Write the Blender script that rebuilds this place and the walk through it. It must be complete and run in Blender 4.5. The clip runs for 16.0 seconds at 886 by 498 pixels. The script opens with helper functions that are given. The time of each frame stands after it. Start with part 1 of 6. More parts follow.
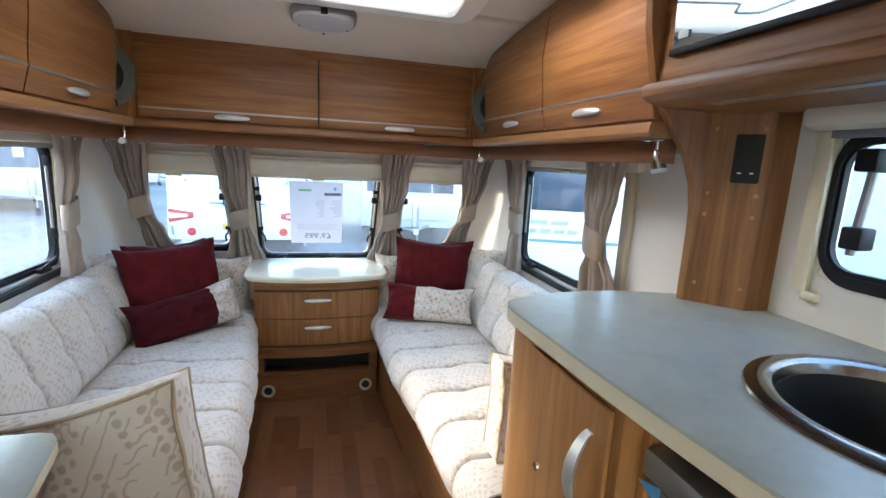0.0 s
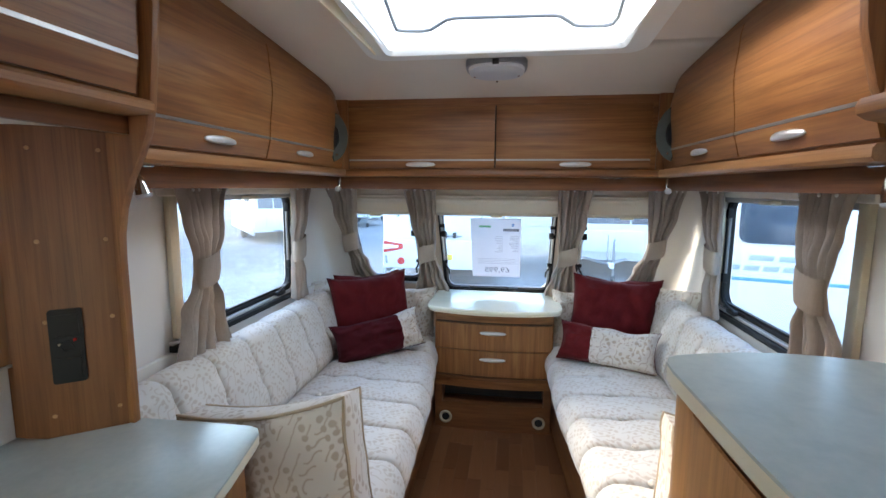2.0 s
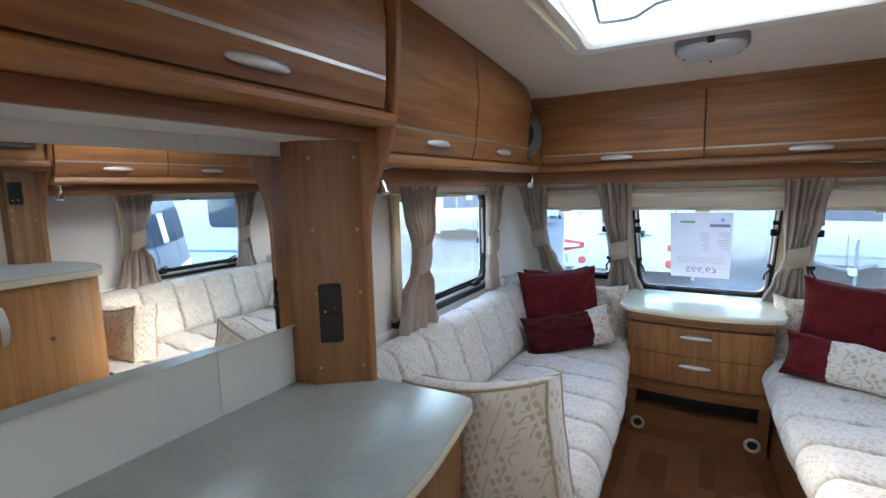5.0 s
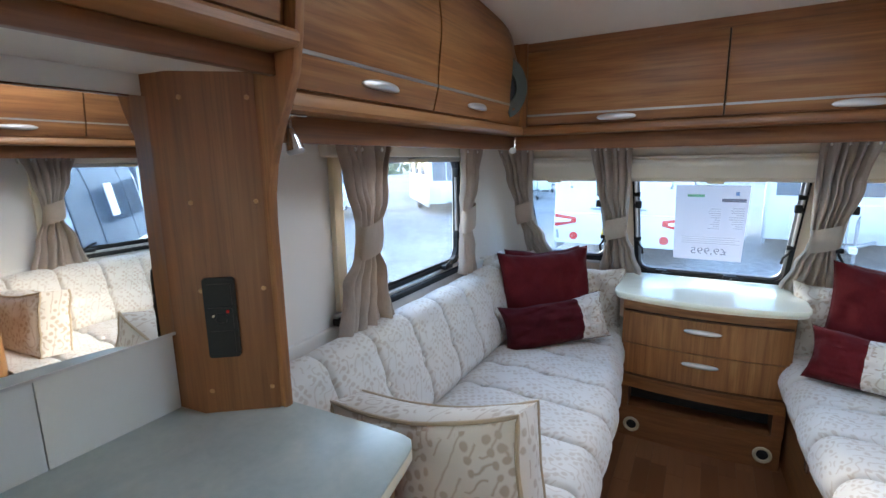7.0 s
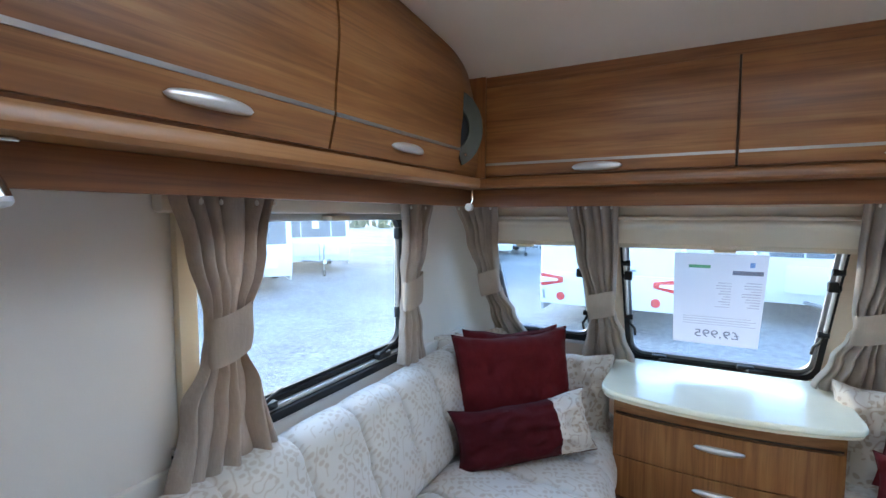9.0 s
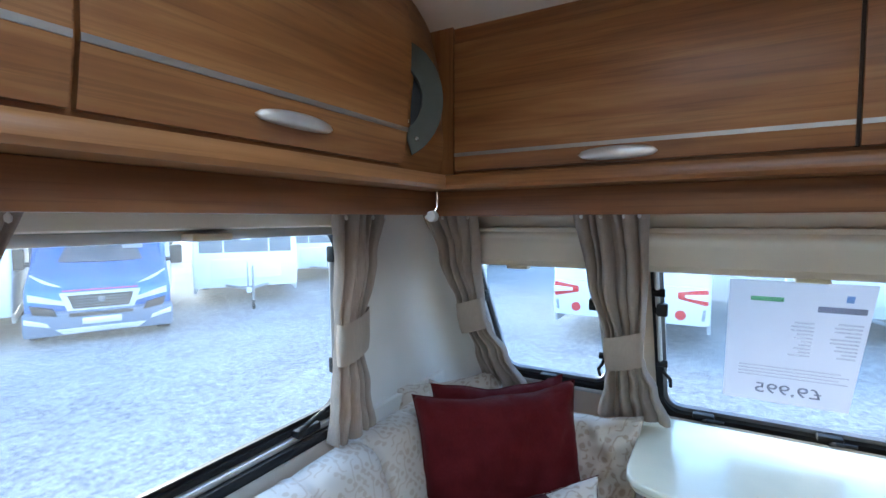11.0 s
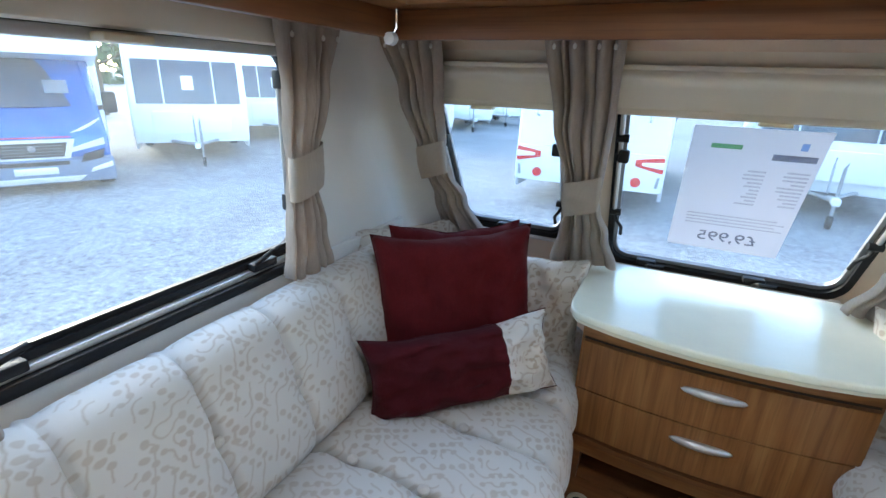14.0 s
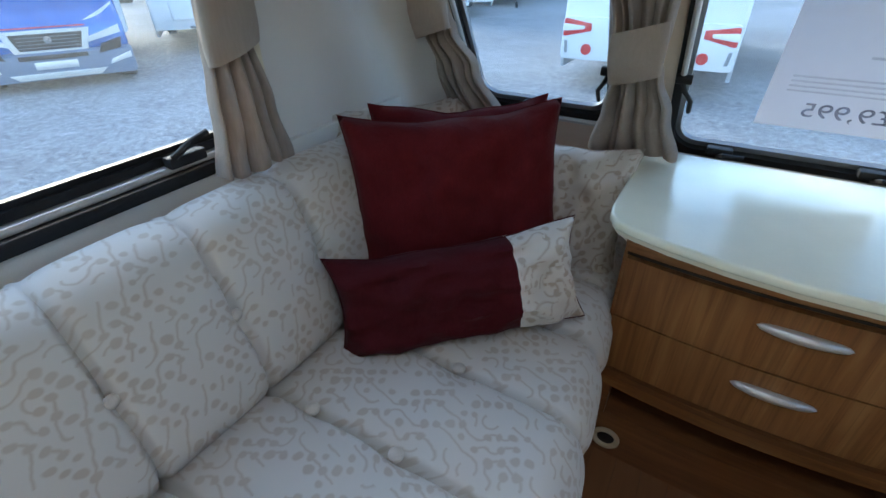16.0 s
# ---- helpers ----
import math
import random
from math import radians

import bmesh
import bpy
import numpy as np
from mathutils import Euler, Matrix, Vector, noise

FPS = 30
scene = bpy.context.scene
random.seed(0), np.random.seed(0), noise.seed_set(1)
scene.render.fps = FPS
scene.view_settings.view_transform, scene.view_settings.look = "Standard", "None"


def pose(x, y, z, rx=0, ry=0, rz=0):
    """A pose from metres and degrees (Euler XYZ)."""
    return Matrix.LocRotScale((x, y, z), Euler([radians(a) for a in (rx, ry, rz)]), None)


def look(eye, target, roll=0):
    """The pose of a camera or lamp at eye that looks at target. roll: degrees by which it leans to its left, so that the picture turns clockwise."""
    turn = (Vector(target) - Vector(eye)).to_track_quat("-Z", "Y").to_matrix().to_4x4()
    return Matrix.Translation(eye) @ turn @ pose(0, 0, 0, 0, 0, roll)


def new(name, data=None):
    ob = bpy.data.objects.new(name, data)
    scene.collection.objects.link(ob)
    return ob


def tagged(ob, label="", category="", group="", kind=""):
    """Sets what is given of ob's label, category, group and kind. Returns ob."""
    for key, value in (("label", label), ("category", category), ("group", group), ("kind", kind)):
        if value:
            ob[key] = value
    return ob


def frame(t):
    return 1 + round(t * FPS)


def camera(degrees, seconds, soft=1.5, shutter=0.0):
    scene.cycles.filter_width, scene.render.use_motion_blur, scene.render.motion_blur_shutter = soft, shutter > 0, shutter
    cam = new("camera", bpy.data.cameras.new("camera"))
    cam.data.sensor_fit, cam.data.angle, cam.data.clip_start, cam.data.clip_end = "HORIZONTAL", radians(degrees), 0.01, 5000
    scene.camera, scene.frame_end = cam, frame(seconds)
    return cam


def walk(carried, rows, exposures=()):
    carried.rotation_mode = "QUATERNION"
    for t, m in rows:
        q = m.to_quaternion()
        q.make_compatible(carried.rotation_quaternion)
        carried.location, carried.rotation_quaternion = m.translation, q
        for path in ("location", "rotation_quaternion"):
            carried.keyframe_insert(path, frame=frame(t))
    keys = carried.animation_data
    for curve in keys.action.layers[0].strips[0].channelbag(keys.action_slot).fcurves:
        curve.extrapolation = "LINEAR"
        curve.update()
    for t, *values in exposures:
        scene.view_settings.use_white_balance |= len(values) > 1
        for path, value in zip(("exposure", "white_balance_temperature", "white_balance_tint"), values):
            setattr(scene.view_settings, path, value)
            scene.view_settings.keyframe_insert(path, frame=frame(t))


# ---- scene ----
# seconds, stops, kelvin, tint: the clip's camera darkens and cools towards the window
EXPOSURES = [(0.0, 3.9, 6950, 10), (1.0, 3.8, 6850, 10), (5.0, 3.72, 6650, 10), (7.5, 3.75, 6500, 10), (9.0, 3.78, 6400, 8), (12.0, 3.68, 6250, 7), (13.5, 3.78, 6700, 8), (14.5, 3.35, 6750, 6), (16.0, 3.05, 6650, 6)]
# camera and its walk
cam = camera(86.8, 16.0)
PATH = [
    (0, (-0.015, 0.378, 1.343), (0.511, 2.273, 0.976), 2.9),
    (0.5, (0.061, 0.399, 1.353), (0.347, 2.347, 0.998), 2.7),
    (1, (0.066, 0.41, 1.36), (0.193, 2.38, 1.042), 1.2),
    (1.5, (0.088, 0.398, 1.37), (0.078, 2.377, 1.082), 0.7),
    (2, (0.098, 0.369, 1.373), (-0.199, 2.329, 1.112), 0.4),
    (2.5, (0.094, 0.332, 1.385), (-0.49, 2.235, 1.186), 0.6),
    (3, (0.08, 0.315, 1.39), (-0.719, 2.14, 1.222), 0.0),
    (3.5, (0.065, 0.294, 1.394), (-0.855, 2.064, 1.263), 0.1),
    (4, (0.059, 0.277, 1.395), (-0.946, 2.001, 1.272), -0.0),
    (4.5, (0.046, 0.27, 1.383), (-0.977, 1.981, 1.216), -0.3),
    (5, (0.045, 0.282, 1.36), (-0.947, 1.999, 1.101), -1.4),
    (5.2, (0.049, 0.3, 1.349), (-0.958, 1.999, 1.035), -2.9),
    (7.3, (-0.044, 0.739, 1.324), (-1.004, 2.453, 0.95), -0.6),
    (7.5, (-0.038, 0.786, 1.328), (-1.013, 2.496, 0.973), -0.4),
    (8, (-0.048, 0.893, 1.325), (-1.045, 2.601, 1.028), -0.3),
    (8.5, (-0.083, 1.04, 1.343), (-1.052, 2.778, 1.139), 0.5),
    (9, (-0.099, 1.163, 1.334), (-1.035, 2.924, 1.19), 0.0),
    (9.2, (-0.098, 1.223, 1.335), (-1.04, 2.982, 1.199), -0.4),
    (11.3, (-0.2, 1.712, 1.367), (-1.225, 3.425, 1.244), -0.2),
    (11.5, (-0.177, 1.728, 1.389), (-1.298, 3.384, 1.34), -0.7),
    (12, (-0.165, 1.747, 1.385), (-1.47, 3.263, 1.38), 0.2),
    (12.5, (-0.228, 1.716, 1.368), (-1.425, 3.315, 1.259), 2.2),
    (13, (-0.222, 1.678, 1.381), (-1.101, 3.474, 1.361), 3.2),
    (13.5, (-0.213, 1.672, 1.346), (-0.97, 3.507, 1.103), 2.3),
    (14, (-0.202, 1.702, 1.281), (-0.996, 3.408, 0.603), 2.1),
    (14.5, (-0.164, 1.75, 1.204), (-1.033, 3.3, 0.286), 4.3),
    (15, (-0.12, 1.796, 1.192), (-1.093, 3.269, 0.252), 3.2),
    (15.5, (-0.165, 1.874, 1.181), (-1.134, 3.32, 0.197), 1.8),
    (16, (-0.24, 2.005, 1.164), (-1.089, 3.458, 0.084), -0.4),
]
walk(cam, [(t, look(eye, target, roll)) for t, eye, target, roll in PATH], EXPOSURES)

# world and sun
world = bpy.data.worlds.new("sky")
scene.world = world
world.use_nodes = True
wn = world.node_tree
sky = wn.nodes.new("ShaderNodeTexSky")
sky.sky_type = "NISHITA"
sky.sun_disc = False
sky.sun_elevation, sky.sun_rotation = radians(17), radians(288)
sky.dust_density, sky.air_density = 1.2, 1.1
wn.nodes["Background"].inputs["Strength"].default_value = 0.15
wn.links.new(sky.outputs[0], wn.nodes["Background"].inputs["Color"])
sun = new("sun", bpy.data.lights.new("sun", "SUN"))
sun.data.energy, sun.data.angle, sun.data.color = 0.5, radians(20), (1.0, 0.93, 0.84)
sun.matrix_world = look((0, 0, 10), (-10 * math.sin(radians(288)), -10 * math.cos(radians(288)), 10 - 10 * math.tan(radians(17))))

# daylight through the rooflight
area = bpy.data.lights.new("rooflight_daylight", "AREA")
area.shape, area.size, area.size_y, area.energy, area.color = "RECTANGLE", 0.9, 0.7, 0.6, (1.0, 0.985, 0.96)
area.spread = radians(165)
area_ob = new("rooflight_daylight", area)
area_ob.location = (0.04, 1.8075, 2.16)

# ---- materials ----
def mat(name, colour=(0.5, 0.5, 0.5), rough=0.5, metal=0.0, spec=0.5, **more):
    m = bpy.data.materials.new(name)
    m.use_nodes = True
    b = m.node_tree.nodes["Principled BSDF"]
    b.inputs["Base Color"].default_value = (*colour, 1)
    b.inputs["Roughness"].default_value = rough
    b.inputs["Metallic"].default_value = metal
    b.inputs["Specular IOR Level"].default_value = spec
    for key, value in more.items():
        b.inputs[key.replace("_", " ")].default_value = value
    return m


class Nodes:
    """Short hand for building node trees."""

    def __init__(self, m):
        self.tree, self.bsdf = m.node_tree, m.node_tree.nodes["Principled BSDF"]

    def add(self, kind, **values):
        n = self.tree.nodes.new(kind)
        for key, value in values.items():
            n.inputs[key.replace("_", " ")].default_value = value
        return n

    def link(self, a, b):
        self.tree.links.new(a, b)

    def calc(self, op, a, b=None, c=None):
        n = self.tree.nodes.new("ShaderNodeMath")
        n.operation = op
        for slot, value in zip(n.inputs, (a, b, c)):
            if value is None:
                continue
            if isinstance(value, (int, float)):
                slot.default_value = value
            else:
                self.link(value, slot)
        return n.outputs[0]

    def coords(self, kind="Object", scale=(1, 1, 1), turn=(0, 0, 0)):
        c = self.tree.nodes.new("ShaderNodeTexCoord")
        mp = self.tree.nodes.new("ShaderNodeMapping")
        mp.inputs["Scale"].default_value = scale
        mp.inputs["Rotation"].default_value = turn
        self.link(c.outputs[kind], mp.inputs["Vector"])
        return mp.outputs[0]

    def noise(self, vec, scale, detail=4, rough=0.55, warp=0.0):
        n = self.add("ShaderNodeTexNoise", Scale=scale, Detail=detail, Roughness=rough, Distortion=warp)
        self.link(vec, n.inputs["Vector"])
        return n.outputs["Fac"]

    def ramp(self, fac, stops):
        r = self.tree.nodes.new("ShaderNodeValToRGB")
        el = r.color_ramp.elements
        while len(el) < len(stops):
            el.new(0.5)
        for e, (p, c) in zip(el, stops):
            e.position, e.color = p, (*c, 1)
        self.link(fac, r.inputs[0])
        return r.outputs[0]

    def mix(self, fac, a, b, blend="MIX"):
        n = self.tree.nodes.new("ShaderNodeMix")
        n.data_type, n.blend_type = "RGBA", blend
        for slot, value in ((n.inputs[0], fac), (n.inputs[6], a), (n.inputs[7], b)):
            if isinstance(value, (int, float)):
                slot.default_value = value
            elif isinstance(value, tuple):
                slot.default_value = (*value, 1)
            else:
                self.link(value, slot)
        return n.outputs[2]

    def colour(self, out):
        self.link(out, self.bsdf.inputs["Base Color"])

    def bump(self, height, strength=0.2, distance=0.002):
        n = self.add("ShaderNodeBump", Strength=strength, Distance=distance)
        self.link(height, n.inputs["Height"])
        self.link(n.outputs[0], self.bsdf.inputs["Normal"])

    def rough(self, fac, low, high):
        n = self.add("ShaderNodeMapRange", To_Min=low, To_Max=high)
        self.link(fac, n.inputs["Value"])
        self.link(n.outputs[0], self.bsdf.inputs["Roughness"])


def wood(name, grain, dark, mid, light, rough=0.38):
    """Laminate with a grain along one axis."""
    m = mat(name, mid, rough, spec=0.45)
    n = Nodes(m)
    along = {"x": (0.35, 5.5, 5.5), "y": (5.5, 0.35, 5.5), "z": (5.5, 5.5, 0.35)}[grain]
    fine = {"x": (1.2, 90, 90), "y": (90, 1.2, 90), "z": (90, 90, 1.2)}[grain]
    v = n.coords("Object", along)
    broad = n.noise(v, 3.2, 5, 0.6, 1.4)
    rings = n.noise(v, 9.0, 3, 0.5, 0.6)
    pores = n.noise(n.coords("Object", fine), 1.6, 3, 0.6)
    streaks = {"x": (0.7, 30, 30), "y": (30, 0.7, 30), "z": (30, 30, 0.7)}[grain]
    streak = n.noise(n.coords("Object", streaks), 1.8, 4, 0.65, 0.3)
    f = n.calc("ADD", n.calc("MULTIPLY", broad, 0.48), n.calc("ADD", n.calc("MULTIPLY", rings, 0.3), n.calc("MULTIPLY", streak, 0.22)))
    c = n.ramp(f, [(0.33, dark), (0.5, mid), (0.66, light)])
    c = n.mix(n.calc("MULTIPLY", n.calc("GREATER_THAN", pores, 0.58), 0.22), c, tuple(0.55 * d for d in dark))
    n.colour(c)
    n.rough(broad, rough - 0.07, rough + 0.1)
    n.bump(pores, 0.08, 0.0006)
    return m


W_DARK, W_MID, W_LIGHT = (0.138, 0.048, 0.0145), (0.255, 0.104, 0.0335), (0.365, 0.172, 0.061)
WOOD_X = wood("honey walnut laminate, grain along x", "x", W_DARK, W_MID, W_LIGHT)
WOOD_Y = wood("honey walnut laminate, grain along y", "y", W_DARK, W_MID, W_LIGHT)
WOOD_Z = wood("honey walnut laminate, upright grain", "z", W_DARK, W_MID, W_LIGHT)
EDGE_Y = wood("pale edge banding", "y", (0.28, 0.12, 0.043), (0.35, 0.165, 0.065), (0.42, 0.21, 0.09), 0.33)
# stain of the front pelmet; on the chest's foot it stands for shade
STAIN_SHADE_X = wood("dark-stained and shade-toned laminate, grain along x", "x", (0.1, 0.034, 0.011), (0.18, 0.068, 0.023), (0.24, 0.1, 0.035))
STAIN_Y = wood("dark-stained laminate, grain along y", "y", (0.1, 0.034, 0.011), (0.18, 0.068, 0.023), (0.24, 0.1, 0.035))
# darker copy of the walnut: the left column's shade is put into its colour
SHADED_Z = wood("red-brown laminate, upright grain", "z", (0.1, 0.033, 0.01), (0.185, 0.07, 0.022), (0.25, 0.105, 0.036))
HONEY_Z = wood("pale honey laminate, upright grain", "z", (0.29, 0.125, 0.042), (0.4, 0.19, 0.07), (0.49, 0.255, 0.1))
GAP = mat("dark gap", (0.03, 0.017, 0.01), 0.8)

PLANK = mat("floor plank laminate", (0.3, 0.14, 0.06), 0.33)
n = Nodes(PLANK)
v = n.coords("Object", (26, 2.2, 26))
info = n.tree.nodes.new("ShaderNodeObjectInfo")
f = n.noise(v, 2.0, 5, 0.6, 0.8)
tone = n.ramp(info.outputs["Random"], [(0.0, (0.17, 0.066, 0.026)), (0.5, (0.225, 0.095, 0.04)), (1.0, (0.29, 0.13, 0.057))])
n.colour(n.mix(n.calc("MULTIPLY", f, 0.5), tone, (0.11, 0.042, 0.017)))
n.rough(f, 0.26, 0.42)
n.bump(f, 0.06, 0.0006)


def plain(name, colour, rough=0.5, vary=0.06, scale=7.0, metal=0.0, bump=0.0, fine=160.0, spec=0.5):
    """One colour with soft mottling and fine relief."""
    m = mat(name, colour, rough, metal, spec)
    n = Nodes(m)
    v = n.coords()
    big = n.noise(v, scale, 4)
    small = n.noise(v, fine, 2)
    lo, hi = tuple(max(0, c * (1 - vary)) for c in colour), tuple(min(1, c * (1 + vary)) for c in colour)
    n.colour(n.ramp(n.calc("ADD", n.calc("MULTIPLY", big, 0.75), n.calc("MULTIPLY", small, 0.25)), [(0.3, lo), (0.7, hi)]))
    n.rough(big, max(0.02, rough - 0.06), min(1, rough + 0.06))
    if bump:
        n.bump(small, bump, 0.001)
    return m


CEILING = plain("cream ceiling board", (0.72, 0.64, 0.555), 0.75, 0.04, 3, bump=0.12, fine=420)
WALL = plain("off-white wall board", (0.74, 0.71, 0.67), 0.7, 0.04, 2.5, bump=0.15, fine=300)
PANEL = plain("pale grey wall panel", (0.63, 0.62, 0.6), 0.42, 0.03, 3, bump=0.05)
SILL = plain("beige window surround", (0.7, 0.56, 0.44), 0.55, 0.05)
CREAM = plain("cream trim plastic", (0.75, 0.68, 0.52), 0.4, 0.03)
BLIND = plain("cream roller blind", (0.72, 0.66, 0.56), 0.8, 0.03, 9, bump=0.1, fine=500)
WHITE = plain("white moulded plastic", (0.8, 0.79, 0.76), 0.4, 0.03)
BLACK = plain("black rubber and plastic", (0.012, 0.0125, 0.0145), 0.5, 0.2, spec=0.25)
SATIN = plain("satin aluminium", (0.6, 0.59, 0.58), 0.36, 0.04, 20, metal=0.6)
STRIP = plain("brushed aluminium inlay", (0.42, 0.41, 0.4), 0.32, 0.05, 20, metal=0.75)
CHROME = plain("chrome", (0.62, 0.6, 0.58), 0.14, 0.05, 12, metal=1.0)
GREYVENT = plain("grey-green vent plastic", (0.075, 0.083, 0.07), 0.7, 0.08, 30, spec=0.25)
FRIDGE = plain("grey fridge front", (0.2, 0.2, 0.2), 0.35, 0.05, metal=0.5)
BEIGE = plain("beige air outlet plastic", (0.5, 0.42, 0.3), 0.45, 0.05)
CAP = plain("brown screw cap", (0.42, 0.22, 0.1), 0.5, 0.05)
LAMPGLASS = plain("frosted lamp diffuser", (0.52, 0.53, 0.56), 0.35, 0.03, 40)
WIRE = plain("grey coated wire", (0.12, 0.135, 0.15), 0.5, 0.05)
LAMPRIM = plain("silver grey lamp rim", (0.22, 0.225, 0.24), 0.4, 0.04)

TOP = mat("pale green stone-effect worktop", (0.33, 0.365, 0.34), 0.3)
n = Nodes(TOP)
v = n.coords()
f = n.calc("ADD", n.calc("MULTIPLY", n.noise(v, 9, 5, 0.6, 0.6), 0.7), n.calc("MULTIPLY", n.noise(v, 55, 3), 0.3))
n.colour(n.ramp(f, [(0.3, (0.33, 0.37, 0.35)), (0.5, (0.39, 0.43, 0.405)), (0.7, (0.455, 0.49, 0.45))]))
TOPEDGE = plain("cream worktop edge", (0.68, 0.62, 0.48), 0.35, 0.04)
CHESTTOP = plain("pale cream chest top", (0.79, 0.78, 0.64), 0.2, 0.03, 14, spec=0.8)


def fabric(name, ground, figure, cell=0.025, bend=0.55):
    """Upholstery with a woven figure of rings, dots and short bars."""
    m = mat(name, ground, 0.92, spec=0.15, Sheen_Weight=0.35, Sheen_Roughness=0.5)
    n = Nodes(m)
    v = n.coords("UV", (1 / cell, 1 / cell, 1), (0, 0, radians(17)))
    warp = n.add("ShaderNodeTexNoise", Scale=0.9, Detail=2.0)
    n.link(v, warp.inputs["Vector"])
    vm = n.tree.nodes.new("ShaderNodeVectorMath")
    vm.operation = "MULTIPLY_ADD"
    n.link(warp.outputs["Color"], vm.inputs[0])
    vm.inputs[1].default_value = (bend, bend, 0)
    n.link(v, vm.inputs[2])
    sep = n.tree.nodes.new("ShaderNodeSeparateXYZ")
    n.link(vm.outputs[0], sep.inputs[0])
    x, y = sep.outputs[0], sep.outputs[1]
    fx, fy = n.calc("SUBTRACT", n.calc("FRACT", x), 0.5), n.calc("SUBTRACT", n.calc("FRACT", y), 0.5)

    def chance(px, py):
        comb = n.tree.nodes.new("ShaderNodeCombineXYZ")
        n.link(n.calc("FLOOR", px), comb.inputs[0]), n.link(n.calc("FLOOR", py), comb.inputs[1])
        wh = n.tree.nodes.new("ShaderNodeTexWhiteNoise")
        wh.noise_dimensions = "2D"
        n.link(comb.outputs[0], wh.inputs["Vector"])
        return wh.outputs["Value"], wh.outputs["Color"]

    r, rc = chance(x, y)
    sr = n.tree.nodes.new("ShaderNodeSeparateColor")
    n.link(rc, sr.inputs[0])
    r2 = sr.outputs[1]
    flip = n.calc("SUBTRACT", n.calc("MULTIPLY", n.calc("GREATER_THAN", r, 0.5), 2.0), 1.0)
    gx = n.calc("MULTIPLY", fx, flip)

    def dist(ax, ay, px=0.0, py=0.0):
        dx, dy = n.calc("SUBTRACT", ax, px), n.calc("SUBTRACT", ay, py)
        return n.calc("SQRT", n.calc("ADD", n.calc("MULTIPLY", dx, dx), n.calc("MULTIPLY", dy, dy)))

    def soft(d, edge):
        c = n.calc("MULTIPLY", n.calc("SUBTRACT", edge, d), 9.0)
        c.node.use_clamp = True
        return c

    # quarter rings that join from cell to cell, straight bars, and dots on the joints
    near = n.calc("MINIMUM", dist(gx, fy, 0.5, 0.5), dist(gx, fy, -0.5, -0.5))
    arc = n.calc("MULTIPLY", soft(n.calc("ABSOLUTE", n.calc("SUBTRACT", near, 0.5)), 0.12), n.calc("LESS_THAN", r2, 0.3))
    bar = n.calc("MULTIPLY", soft(n.calc("ABSOLUTE", fx), 0.115), n.calc("GREATER_THAN", r2, 0.6))
    x2, y2 = n.calc("ADD", x, 0.5), n.calc("ADD", y, 0.5)
    ra, rb = chance(x2, y)[0], chance(x, y2)[0]
    hx, hy = n.calc("SUBTRACT", n.calc("FRACT", x2), 0.5), n.calc("SUBTRACT", n.calc("FRACT", y2), 0.5)
    dot_a = n.calc("MULTIPLY", soft(dist(hx, fy), n.calc("ADD", 0.17, n.calc("MULTIPLY", ra, 0.17))), n.calc("GREATER_THAN", ra, 0.44))
    dot_b = n.calc("MULTIPLY", soft(dist(fx, hy), n.calc("ADD", 0.17, n.calc("MULTIPLY", rb, 0.14))), n.calc("GREATER_THAN", rb, 0.6))
    fig = n.calc("MAXIMUM", n.calc("MAXIMUM", arc, bar), n.calc("MAXIMUM", dot_a, dot_b))
    worn = n.noise(v, 0.35, 3)
    fig = n.calc("MULTIPLY", fig, n.calc("ADD", 0.45, n.calc("MULTIPLY", worn, 0.75)))
    weave = n.noise(n.coords("UV", (900, 900, 1)), 1.0, 2)
    c = n.mix(fig, ground, figure)
    c = n.mix(n.calc("MULTIPLY", weave, 0.12), c, tuple(0.6 * q for q in ground))
    n.colour(c)
    n.bump(n.calc("ADD", n.calc("MULTIPLY", fig, 0.4), weave), 0.22, 0.0012)
    return m


SOFA = fabric("cream and beige figured upholstery", (0.65, 0.62, 0.58), (0.51, 0.438, 0.37), 0.03, 0.5)
PATTERN = fabric("cream and tan figured cushion cloth", (0.63, 0.58, 0.525), (0.41, 0.325, 0.255), 0.034, 0.45)


def cloth(name, colour, vary=0.12, sheen=0.3, clear=0.0):
    m = mat(name, colour, 0.9, spec=0.12, Sheen_Weight=sheen, Sheen_Roughness=0.45)
    n = Nodes(m)
    v = n.coords()
    a, b = n.noise(v, 14, 4), n.noise(v, 700, 2)
    slub = n.noise(n.coords("Object", (300, 300, 30)), 1.0, 3)
    lo, hi = tuple(c * (1 - vary) for c in colour), tuple(min(1, c * (1 + vary)) for c in colour)
    n.colour(n.ramp(n.calc("ADD", n.calc("MULTIPLY", a, 0.5), n.calc("MULTIPLY", slub, 0.5)), [(0.3, lo), (0.7, hi)]))
    crease = n.noise(v, 22, 3, 0.55, 1.2)
    n.bump(n.calc("ADD", n.calc("MULTIPLY", n.calc("ADD", b, slub), 0.25), n.calc("MULTIPLY", crease, 2.2)), 0.45, 0.003)
    if clear:
        tl, mx = n.add("ShaderNodeBsdfTranslucent"), n.add("ShaderNodeMixShader")
        tl.inputs[0].default_value = (*(min(1, 1.5 * c) for c in colour), 1)
        mx.inputs[0].default_value = clear
        n.link(n.bsdf.outputs[0], mx.inputs[1])
        n.link(tl.outputs[0], mx.inputs[2])
        n.link(mx.outputs[0], n.tree.nodes["Material Output"].inputs[0])
    return m


